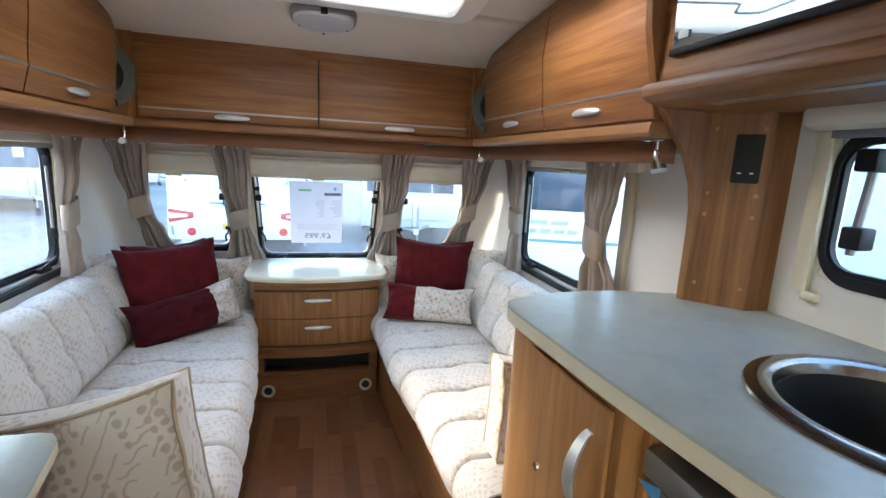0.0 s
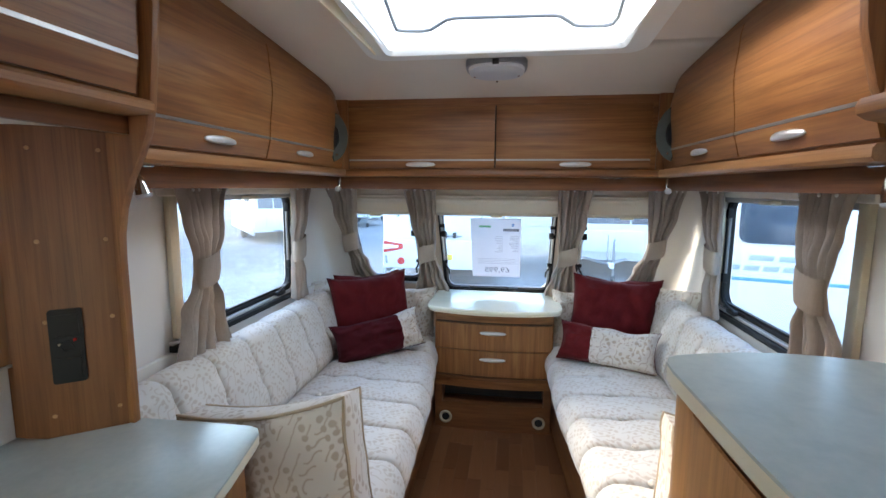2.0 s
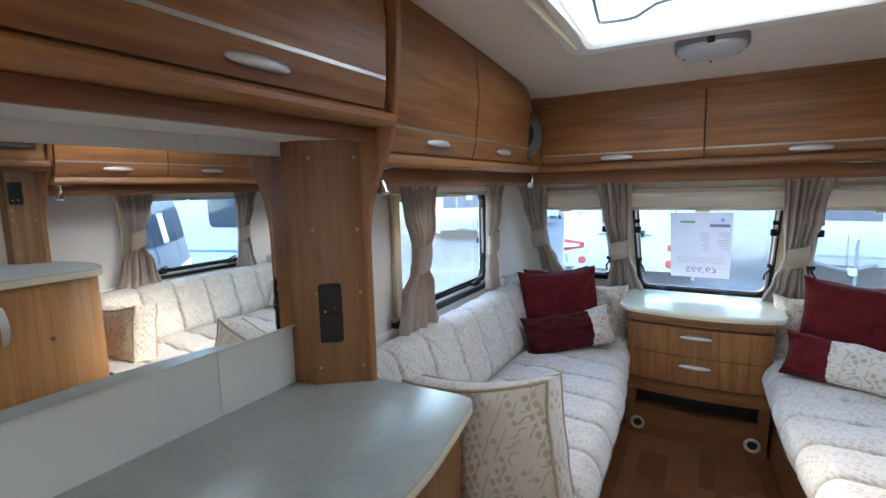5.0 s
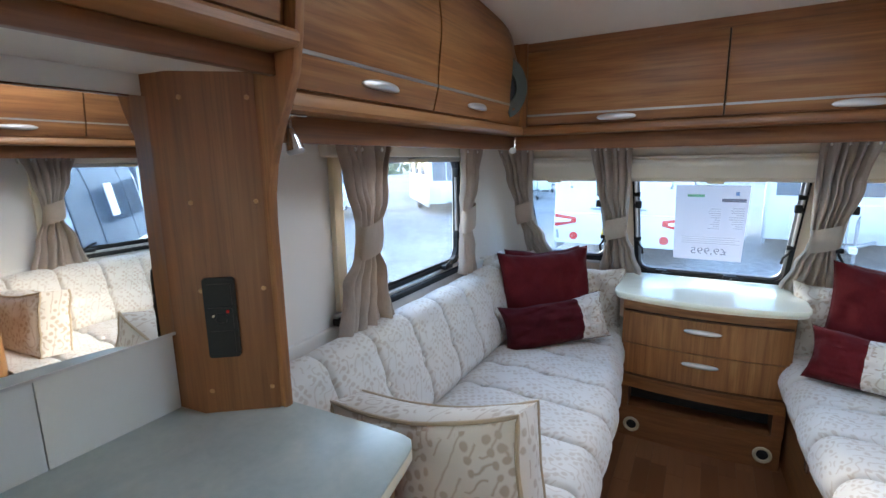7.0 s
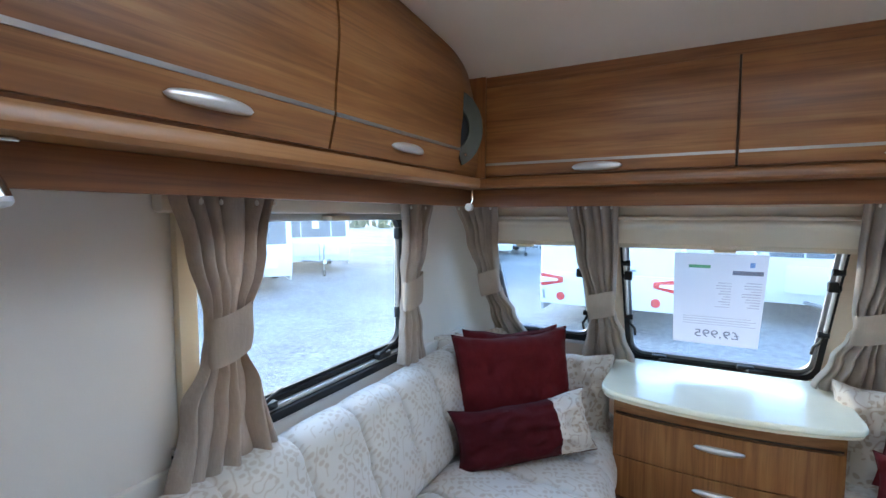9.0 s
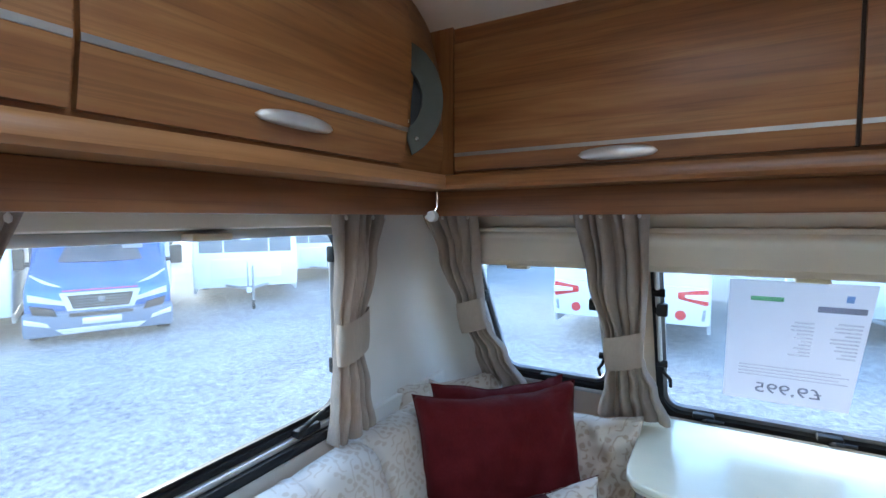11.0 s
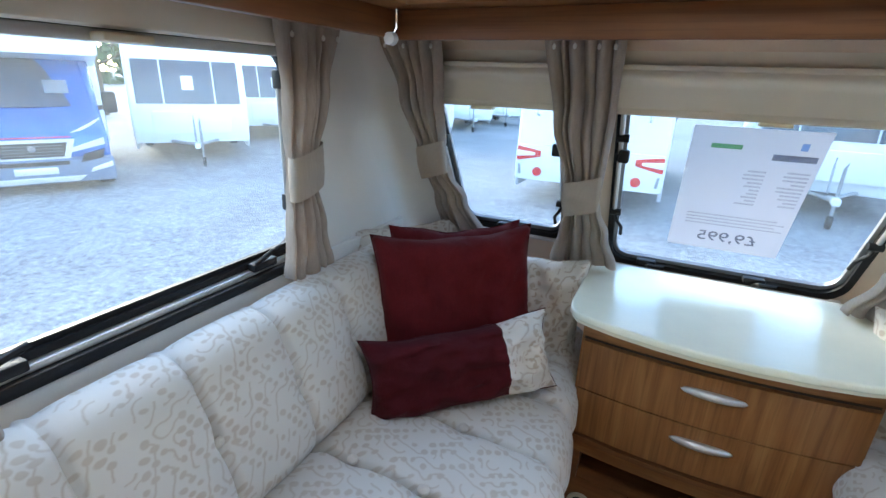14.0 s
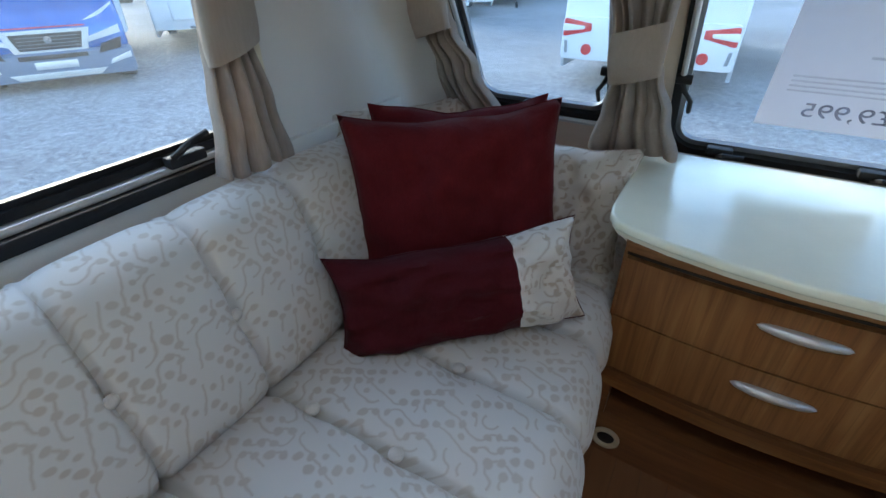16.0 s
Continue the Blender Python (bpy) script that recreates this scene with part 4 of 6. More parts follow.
def bulge2(z):
    return smooth_interp(z, [(1.54, 0.708), (1.66, 0.695), (1.78, 0.69), (1.95, 0.71)])


part("carcass", slab(lambda u, v: (-(bulge2(1.53 + 0.42 * v) + 0.014), -0.45 + (1.314 + 0.45) * u, 1.53 + 0.42 * v), 4, 8, (-0.2, 0, 0)), WOOD_Y, lk)
for y0, y1, hc in ((0.36, 1.292, 0.905), (-0.44, 0.354, -0.05)):
    d = part("door", slab(lambda u, v: (-bulge2(1.566 + 0.32 * v), y0 + (y1 - y0) * u, 1.566 + 0.32 * v), 4, 12, (-0.0135, 0, 0)), WOOD_Y, lk)
    part("inlay", slab(lambda u, v: (-bulge2(1.64) + 0.0015, y0 + (y1 - y0) * u, 1.636 + 0.009 * v), 4, 1, (-0.004, 0, 0)), STRIP, d, "brushed aluminium inlay strip")
    grip(d, (-bulge2(1.598), hc, 1.598), (0, 1, 0), (1, 0, 0.1), 0.15, 0.026)
prof = [(-0.78, 1.523), (-0.693, 1.527), (-0.684, 1.535), (-0.684, 1.548), (-0.692, 1.556), (-0.78, 1.557)]
solo("locker_shelf", prism(prof, "y", -0.45, 1.3155), EDGE_Y, "pale wooden lip below the overhead locker", "shelf", kind="structure")
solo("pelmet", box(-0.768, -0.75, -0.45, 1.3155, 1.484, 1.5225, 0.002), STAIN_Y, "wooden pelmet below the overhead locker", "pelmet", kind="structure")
solo("locker_bottom", box(-1.0075, -0.7685, -0.45, 1.3155, 1.497, 1.52), WALL, "pale underside of the overhead locker", "panel", kind="structure")

# mirror wall, left
for y0, y1 in ((-0.45, 0.385), (0.387, 0.969), (0.971, 1.2115)):
    solo("wall_panel", box(-1.0295, -1.008, y0, y1, 0.80, 1.497, 0.0008), PANEL, "pale grey wall panel with a fine upright joint", "panel", kind="structure")
mi = thing("wall_mirror", (-1.004, 0.6, 0.975), "frameless rectangular mirror reflecting the sofa and kitchen end", "mirror")
part("glass", box(-1.0078, -1.002, -0.15, 1.218, 0.975, 1.456), MIRROR, mi, smooth=False)
part("edge", box(-1.0078, -0.9995, -0.15, 1.2195, 0.969, 0.9748), SATIN, mi, "pale bevelled lower edge")

# overhead kitchen unit with oven, right
ov = thing("overhead_kitchen_unit", (0.9, 0.4, 1.49), "honey walnut overhead unit around a mirrored microwave door", "cabinet")
part("carcass", box(0.725, 1.0295, REAR, 1.3155, 1.52, 1.93), WOOD_Y, ov)
prof = [(1.0, 1.487), (0.74, 1.487), (0.702, 1.495), (0.686, 1.505), (0.684, 1.52), (0.69, 1.532), (0.7245, 1.54), (0.7245, 1.5195), (1.0, 1.5195)]
part("lip", prism(prof, "y", REAR, 1.3155), WOOD_Y, ov, "rounded wooden lip")
part("vent_strip", box(0.755, 0.785, 0.35, 1.2, 1.4845, 1.4868), STRIP, ov, "fine perforated strip")
mw = thing("microwave", (0.73, 0.95, 1.59), "built-in microwave with a mirrored glass door and dark trim", "microwave")
part("door", slab(lambda u, v: (0.722 - 0.012 * v, 0.66 + 0.62 * u, 1.60 + 0.27 * v), 1, 1, (0.0029, 0, 0)), OVENGLASS, mw, "mirrored glass door", smooth=False)
part("lower_trim", box(0.708, 0.7249, 0.64, 1.275, 1.585, 1.5995, 0.003), BLACK, mw, "dark lower trim")
part("door_handle", box(0.69, 0.709, 0.70, 1.12, 1.836, 1.852, 0.005), CHROME, mw)
part("badge", box(0.7165, 0.7195, 1.235, 1.262, 1.618, 1.632), GALV, mw)

# ---- base units ----
# dresser, left
tip = [(-0.424, 0.95), (-0.43, 1.04), (-0.45, 1.17), (-0.472, 1.29), (-0.48, 1.325), (-0.495, 1.345), (-0.52, 1.352), (-0.6, 1.352), (-0.79, 1.345), (-1.0295, 1.345)]
outline = [(-1.0295, -0.45), (-0.424, -0.45)] + tip
wt = thing("worktop", (-0.75, 0.4, 0.77), "pale green stone-effect worktop with a cream edge on the dresser", "worktop")
part("top", prism(outline, "z", 0.794, 0.80, 0.0015), TOP, wt)
part("edge", prism(outline, "z", 0.77, 0.794, 0.003), TOPEDGE, wt, "cream edge")
dr = thing("dresser", (-0.75, 0.4, 0), "honey walnut dresser under the mirror", "cabinet")
part("body", prism([(-1.0295, -0.45), (-0.475, -0.45), (-0.475, 1.0), (-0.505, 1.30), (-0.53, 1.325), (-1.0295, 1.325)], "z", 0.0, 0.7695, 0.002), WOOD_Z, dr)
for y0, y1 in ((0.1, 0.55), (0.555, 1.0)):
    d = part("door", box(-0.4745, -0.458, y0, y1, 0.06, 0.74, 0.003), WOOD_Z, dr)
    grip(d, (-0.458, y1 - 0.06, 0.6), (0, 0, 1), (1, 0, 0), 0.13, 0.022)

# kitchen, right
KZ = 1.03
koutline = [(1.0295, REAR), (1.0295, 1.31), (0.97, 1.345), (0.906, 1.372), (0.82, 1.40), (0.75, 1.414), (0.66, 1.42), (0.57, 1.41), (0.48, 1.385), (0.44, 1.37), (0.418, 1.352), (0.408, 1.325), (0.405, 1.28), (0.409, 1.12), (0.414, 0.974), (0.425, 0.82), (0.438, 0.685), (0.44, 0.5), (0.44, REAR)]
wt = thing("worktop", (0.75, 0.4, KZ - 0.03), "pale green stone-effect kitchen worktop with a cream edge", "worktop")


def holed_prism(points, centre, r, z0, z1, steps=40):
    """An upright prism with a round hole through it."""
    bm = bmesh.new()
    ring = [(centre[0] + r * math.cos(k * math.tau / steps), centre[1] + r * math.sin(k * math.tau / steps)) for k in range(steps)]
    rows = {}
    for z in (z0, z1):
        edges = []
        for key, line in (("o", points), ("i", ring)):
            vs = [bm.verts.new((p[0], p[1], z)) for p in line]
            rows[key, z] = vs
            edges += [bm.edges.new((vs[k], vs[(k + 1) % len(vs)])) for k in range(len(vs))]
        bmesh.ops.triangle_fill(bm, edges=edges, use_beauty=True)
    for key in ("o", "i"):
        a, b = rows[key, z0], rows[key, z1]
        for k in range(len(a)):
            j = (k + 1) % len(a)
            bm.faces.new((a[k], a[j], b[j], b[k]))
    return bm


HOLE = (0.785, 0.77)
part("top", holed_prism(koutline, HOLE, 0.176, KZ - 0.006, KZ), TOP, wt, smooth=False)
part("edge", holed_prism(koutline, HOLE, 0.176, KZ - 0.034, KZ - 0.0062), TOPEDGE, wt, "cream edge")
kt = thing("kitchen_unit", (0.75, 0.9, 0), "honey walnut kitchen base unit with a rounded end", "cabinet")
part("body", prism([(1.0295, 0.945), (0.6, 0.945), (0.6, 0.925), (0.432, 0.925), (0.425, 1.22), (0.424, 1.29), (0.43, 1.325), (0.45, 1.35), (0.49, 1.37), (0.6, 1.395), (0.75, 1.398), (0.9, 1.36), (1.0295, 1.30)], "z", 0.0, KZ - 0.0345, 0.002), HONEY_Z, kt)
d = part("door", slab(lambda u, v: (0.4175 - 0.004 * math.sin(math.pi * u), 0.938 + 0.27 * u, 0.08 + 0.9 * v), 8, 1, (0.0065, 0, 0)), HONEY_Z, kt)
part("door_handle", slab(lambda u, v: (0.412 - 0.032 * math.sin(math.pi * u) ** 0.7, 0.98 + (0.008 + 0.006 * math.sin(math.pi * u)) * (2 * v - 1), 0.765 + 0.16 * u), 24, 4, (0.0055, 0, 0)), SATIN, d, "curved satin aluminium handle")
part("lock", lathe([(0.009, 0), (0.008, 0.004)], Matrix.Translation((0.415, 1.14, 0.75)) @ Matrix.Rotation(radians(-90), 4, "Y"), 12), CHROME, d)
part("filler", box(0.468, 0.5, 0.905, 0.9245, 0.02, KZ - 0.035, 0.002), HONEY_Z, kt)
part("rail", box(0.472, 0.49, 0.3, 0.9045, 0.965, KZ - 0.035), WOOD_Y, kt)
part("rear_body", box(0.475, 1.0295, REAR, 0.298, 0.0, KZ - 0.0345), WOOD_Z, kt)
fr = thing("fridge", (0.75, 0.6, 0), "grey built-in fridge with a chrome top trim below the worktop", "fridge")
part("body", box(0.50, 1.0, 0.302, 0.9035, 0.02, 0.86), BLACK, fr)
part("door", box(0.472, 0.4995, 0.304, 0.902, 0.05, 0.885, 0.006), FRIDGE, fr)
part("top_trim", box(0.455, 0.52, 0.304, 0.902, 0.90, 0.945, 0.006), FRIDGE, fr, "brushed steel control strip")
part("badge", prism([(0.905, 0.89), (0.86, 0.905), (0.86, 0.875)], "x", 0.4535, 0.4549), STRIPE, fr, "blue badge")
sk = thing("sink", (0.785, 0.77, KZ), "round sink bowl with a polished steel rim", "sink")
SM = Matrix.Translation((0.785, 0.77, KZ))
part("rim", lathe([(0.212, 0.0012), (0.21, 0.005), (0.197, 0.009), (0.18, 0.008), (0.172, 0.004), (0.168, -0.006), (0.166, -0.012)], SM, 48, False), STEEL, sk)
part("bowl", lathe([(0.1655, -0.012), (0.155, -0.07), (0.135, -0.12), (0.08, -0.14), (0.0001, -0.142)], SM, 48, False), SINK, sk, "dark enamelled bowl")

# chest of drawers between the sofas
ch = thing("chest_of_drawers", (0, 3.0, 0), "honey walnut chest with two drawers, open slot and cream top", "chest")


def bow(x, base, depth, half=0.33):
    return base - depth * (1 - min(1, (x / half) ** 2))


# plinth, slot sides and ledge: shade near the floor put in as darker wood
part("plinth", slab(lambda u, v: (-0.325 + 0.65 * u, bow(-0.325 + 0.65 * u, 2.905, 0.02), 0.002 + 0.155 * v), 12, 1, (0, 0.3, 0)), STAIN_SHADE_X, ch)
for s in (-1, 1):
    part("slot_side", box(*sorted((s * 0.283, s * 0.325)), 2.888, 3.2, 0.1575, 0.262), STAIN_SHADE_X, ch)
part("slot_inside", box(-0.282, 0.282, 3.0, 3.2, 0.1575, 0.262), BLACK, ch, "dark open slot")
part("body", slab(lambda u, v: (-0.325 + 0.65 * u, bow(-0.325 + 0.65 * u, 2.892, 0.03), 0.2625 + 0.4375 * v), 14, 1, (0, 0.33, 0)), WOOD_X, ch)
part("ledge", slab(lambda u, v: (-0.33 + 0.66 * u, bow(-0.33 + 0.66 * u, 2.872, 0.032), 0.315 + 0.016 * v), 14, 1, (0, 0.06, 0)), STAIN_SHADE_X, ch)
part("shadow_gap", slab(lambda u, v: (-0.322 + 0.644 * u, bow(-0.322 + 0.644 * u, 2.889, 0.03), 0.331 + 0.008 * v), 14, 1, (0, 0.01, 0)), GAP, ch)
for z0, z1 in ((0.34, 0.484), (0.488, 0.634)):
    d = part("drawer", slab(lambda u, v: (-0.316 + 0.632 * u, bow(-0.316 + 0.632 * u, 2.876, 0.032), z0 + (z1 - z0) * v), 14, 1, (0, 0.0155, 0)), WOOD_Z, ch)
    grip(d, (0.0, 2.846, z1 - 0.048), (1, 0, 0), (0, -1, 0.15), 0.145, 0.022)
part("gap_line", slab(lambda u, v: (-0.318 + 0.636 * u, bow(-0.318 + 0.636 * u, 2.8905, 0.03), 0.6345 + 0.006 * v), 14, 1, (0, 0.01, 0)), GAP, ch)
ctop = [(-0.365, 3.26)] + [(-0.368, 2.90), (-0.362, 2.86), (-0.345, 2.832), (-0.315, 2.818)] + [(x, bow(x, 2.817, 0.05, 0.32)) for x in (-0.25, -0.15, -0.05, 0.05, 0.15, 0.25)] + [(0.315, 2.818), (0.345, 2.832), (0.362, 2.86), (0.368, 2.90)] + [(0.365, 3.26)]
part("top", prism(ctop, "z", 0.712, 0.732, 0.006, 3), CHESTTOP, ch, "pale cream laminated top")
part("under_top", prism([(x * 0.985, y + 0.008) for x, y in ctop], "z", 0.7, 0.7118, 0.002), TOPEDGE, ch)
for s in (-1, 1):
    part("air_outlet", lathe([(0.036, 0), (0.036, 0.006), (0.03, 0.009), (0.025, 0.007), (0.022, 0.001)], Matrix.Translation((s * 0.262, 2.892, 0.068)) @ Matrix.Rotation(radians(90), 4, "X"), 24), BEIGE, ch, "round beige air outlet")
    part("outlet_core", lathe([(0.022, 0.001), (0.02, 0.0025), (0.0001, 0.0025)], Matrix.Translation((s * 0.262, 2.892, 0.068)) @ Matrix.Rotation(radians(90), 4, "X"), 20), BLACK, ch)

# sofas
SEAMS = [1.33 + 0.203 * k for k in range(10)]


def seam_depth(y):
    q = min(1.0, min(abs(y - m) for m in SEAMS) / 0.07)
    return (1 - (1 - q) ** 2.6) ** 0.75


def seat_edge(s, y):
    return interp(y, [(1.3, 0.225), (1.7, 0.225), (2.26, 0.245), (2.5, 0.27), (2.9, 0.315), (3.2, 0.335)]) if s < 0 else interp(y, [(1.3, 0.375), (1.9, 0.345), (2.33, 0.30), (2.8, 0.288), (3.2, 0.29)])


def base_x(s, y):
    return interp(y, [(1.3, 0.30), (2.08, 0.325), (2.95, 0.345), (3.3, 0.35)]) if s < 0 else interp(y, [(1.3, 0.43), (2.06, 0.405), (2.93, 0.338), (3.3, 0.335)])


def sofa(s):
    y_lo = 1.354 if s < 0 else 1.366
    y_hi = 3.2
    so = thing("sofa", (s * 0.7, 2.2, 0), "long buttoned sofa in cream figured upholstery on a wooden base", "sofa", group="sofas")
    part("base", slab(lambda u, v: (s * base_x(s, y_lo + (y_hi - y_lo) * u), y_lo + (y_hi - y_lo) * u, 0.002 + 0.38 * v), 12, 1, (s * 0.5, 0, 0)), WOOD_Y, so)
    def seat(u, v):
        y = y_lo + (y_hi - y_lo) * u
        e, back = seat_edge(s, y), 0.93
        k = seam_depth(y)
        # section: from the back across the top, round the nose, down and under
        L = back - e
        if v < 0.55:
            t = v / 0.55
            ax = back - (L - 0.07) * t
            crown = 0.012 * math.sin(math.pi * min(1, t * 1.1))
            z = 0.495 + crown + 0.013 * k
        elif v < 0.8:
            a = (v - 0.55) / 0.25 * math.pi / 2
            ax = e + 0.07 - 0.07 * math.sin(a) - 0.017 * (k - 0.6) * math.sin(a)
            z = 0.416 + 0.079 * math.cos(a) + 0.013 * k * math.cos(a)
        elif v < 0.93:
            t = (v - 0.8) / 0.13
            ax = e - 0.017 * (k - 0.6) * (1 - t * 0.6) + 0.012 * t
            z = 0.416 - 0.05 * t
        else:
            t = (v - 0.93) / 0.07
            ax, z = e + 0.006 + 0.09 * t, 0.366 - 0.004 * t
        for bx, by in ((0.697, 0), (0.525, 0)):
            q = min(abs(y - m) for m in SEAMS)
            if v < 0.56:
                z -= 0.011 * math.exp(-((ax - bx) ** 2 + q * q) / 0.0012)
        z -= 0.026 * math.exp(-(((ax - 0.815) / 0.035) ** 2)) if v < 0.5 else 0
        sd = min(abs(y - m) for m in SEAMS)
        if v < 0.93:
            z -= 0.02 * math.exp(-((sd / 0.006) ** 2))
        z += 0.004 * noise.noise((ax * 9, y * 9, 3.0 + s))
        return (s * ax, y, z)
    part("seat_cushion", slab(seat, 460, 64, (s * 0.004, 0, -0.006)), SOFA, so, angle=75, wrap=lambda x, y, z: (y, abs(x) + z))

    def back(u, v):
        y = (y_lo + 0.004) + (2.99 - y_lo) * u
        k = seam_depth(y)
        endr = min(1.0, (2.994 - y) / 0.10)
        rnd = math.sqrt(max(0.0, 1 - (1 - endr) ** 2)) if endr < 1 else 1.0
        if v < 0.6:
            t = v / 0.6
            ax = 0.782 + 0.085 * t - 0.02 * math.sin(math.pi * t)
            z = 0.47 + 0.29 * t
            ax -= 0.013 * k * (0.45 + 0.55 * t)
        else:
            a = (v - 0.6) / 0.4 * math.pi
            ax = 0.93 - 0.063 * math.cos(a) - 0.013 * k * max(0, math.cos(a))
            z = 0.76 + 0.044 * math.sin(a) + 0.014 * k * math.sin(a)
        q = min(abs(y - m) for m in SEAMS)
        ax += 0.012 * math.exp(-((z - 0.655) ** 2 + q * q) / 0.0012) + 0.004 * math.exp(-(((z - 0.655) / 0.022) ** 2))
        ax += 0.018 * math.exp(-((q / 0.006) ** 2))
        if v < 0.16:
            ax += 0.045 * (1 - v / 0.16) ** 2
        ax += 0.005 * noise.noise((y * 8, z * 8, 7.0 + s))
        ax = 1.016 - (1.016 - min(ax, 1.016)) * rnd
        return (s * ax, y, z)
    part("backrest", slab(back, 440, 48, (s * 0.003, 0, -0.003)), SOFA, so, angle=75, wrap=lambda x, y, z: (y + 0.3, abs(x) + z))
    for y in SEAMS:
        if y_lo + 0.05 < y < 2.9:
            for bx in (0.697, 0.525):
                part("button", lathe([(0.0001, 0.007), (0.009, 0.0055), (0.0125, 0.0015), (0.0125, -0.004)], Matrix.Translation((s * bx, y, 0.508)), 14), BUTTON, so)
            part("button", lathe([(0.0001, 0.007), (0.009, 0.0055), (0.0125, 0.0015), (0.0125, -0.004)], Matrix.Translation((s * 0.836, y, 0.655)) @ Matrix.Rotation(radians(-s * 105), 4, "Y"), 14), BUTTON, so)
    part("base_clip", box(*sorted((s * (base_x(s, 2.62) - 0.007), s * (base_x(s, 2.62) + 0.001))), 2.6, 2.64, 0.2, 0.25, 0.002), CHROME, so, "small metal locker catch")
    return so


sofa(-1)
sofa(1)
solo("wall_ledge", box(-1.0295, -1.012, 1.35, 3.1, 0.72, 0.8175, 0.002), WALL, "white strip between backrest and window", "trim", kind="structure")
solo("wall_ledge", box(1.012, 1.0295, 1.43, 3.1, 0.72, 0.8175, 0.002), WALL, "white strip between backrest and window", "trim", kind="structure")

# ---- curtains ----
def curtain(name, path, fold_dir, side_dir, folds, tie, label, seed=0, skew=0.0):
    """path: rows of (height, centre, half width); the cloth hangs in folds and is gathered by a band at the height tie."""
    zs = sorted(p[0] for p in path)
    cs = sorted(path, key=lambda p: p[0])
    fd, sd = Vector(fold_dir).normalized(), Vector(side_dir).normalized()

    def centre(z):
        return Vector([smooth_interp(z, [(p[0], p[1][k]) for p in cs]) for k in range(3)])

    def half(z):
        return smooth_interp(z, [(p[0], p[2]) for p in cs])
    wmax = max(p[2] for p in path)
    cu = thing(name, centre(zs[0]) , label, "curtain", group="curtains")

    folds += 1
    rnd = random.Random(seed * 7 + 3)
    # uneven folds: each has its own width and depth
    cuts = [0.0]
    for k in range(folds):
        cuts.append(cuts[-1] + rnd.uniform(0.55, 1.5))
    cuts = [c / cuts[-1] for c in cuts]
    deeps = [rnd.uniform(0.55, 1.25) for k in range(folds)]
    drift = [rnd.uniform(-0.5, 0.5) for k in range(folds)]

    def fn(u, v):
        z = zs[0] + (zs[-1] - zs[0]) * v
        if v < 0.12:
            z += (0.006 * math.sin(u * 9 + seed) + skew * (u - 0.5)) * (1 - v / 0.12)
        w = half(z)
        tight = w / wmax
        t = 2 * u - 1
        uu = min(0.9999, max(0.0, u + 0.035 * math.sin(2 * math.pi * u) * math.sin(6 * (z - tie) + seed)))
        k = max(j for j in range(folds) if cuts[j] <= uu)
        q = (uu - cuts[k]) / (cuts[k + 1] - cuts[k])
        q = min(1.0, max(0.0, q + 0.12 * drift[k] * math.sin(math.pi * q) * math.sin(5 * z + k)))
        ridge = math.sin(math.pi * q) ** 0.58
        amp = (0.041 + 0.010 * (1 - tight)) * deeps[k] * (0.75 + 0.25 * math.sin(4 * z + 2 * k))
        if tie - 0.1 < z < tie + 0.1:
            amp *= 0.35 + 0.65 * abs(z - tie) / 0.1
        deep = amp * ridge - 0.012 + 0.02 * (1 - tight) * math.cos(t * math.pi / 2)
        deep += 0.009 * noise.noise((u * 5, z * 9, seed)) + 0.004 * noise.noise((u * 12, z * 22, seed + 4))
        p = centre(z) + sd * (t * w + 0.006 * noise.noise((u * 4, z * 5, seed + 9))) + fd * deep
        p.z = z
        return p
    for u in (0.16, 0.42, 0.7, 0.9):
        q = fn(u, (1.359 - zs[0]) / (zs[-1] - zs[0])) + fd * 0.006
        part("glider", lathe([(0.0001, -0.006), (0.004, -0.003), (0.0042, 0.003), (0.0001, 0.008)], Matrix.Translation(q), 8), WHITE, cu, "white plastic curtain glider")
    part("cloth", slab(fn, 120, 50, lambda u, v: -fd * 0.002), CURTAIN, cu, angle=80)
    c = centre(tie)
    w = half(tie)

    def band(u, v):
        a = u * math.tau
        z = tie - 0.024 + 0.048 * v + 0.006 * math.cos(a)
        soft = 1.0 + 0.05 * math.sin(math.pi * v) + 0.04 * noise.noise((2 * math.cos(a), 2 * math.sin(a), seed + 2 * v))
        return c + Vector((0, 0, z - tie)) + (centre(z) - c) + sd * ((w + 0.003) * math.cos(a) * soft) + fd * (0.01 + 0.028 * math.copysign(abs(math.sin(a)) ** 0.8, math.sin(a)) * soft)
    part("tie_band", slab(band, 32, 5, lambda u, v: (0, 0, 0.0001)), TIE, cu, "paler fabric tie band", angle=80)
    return cu


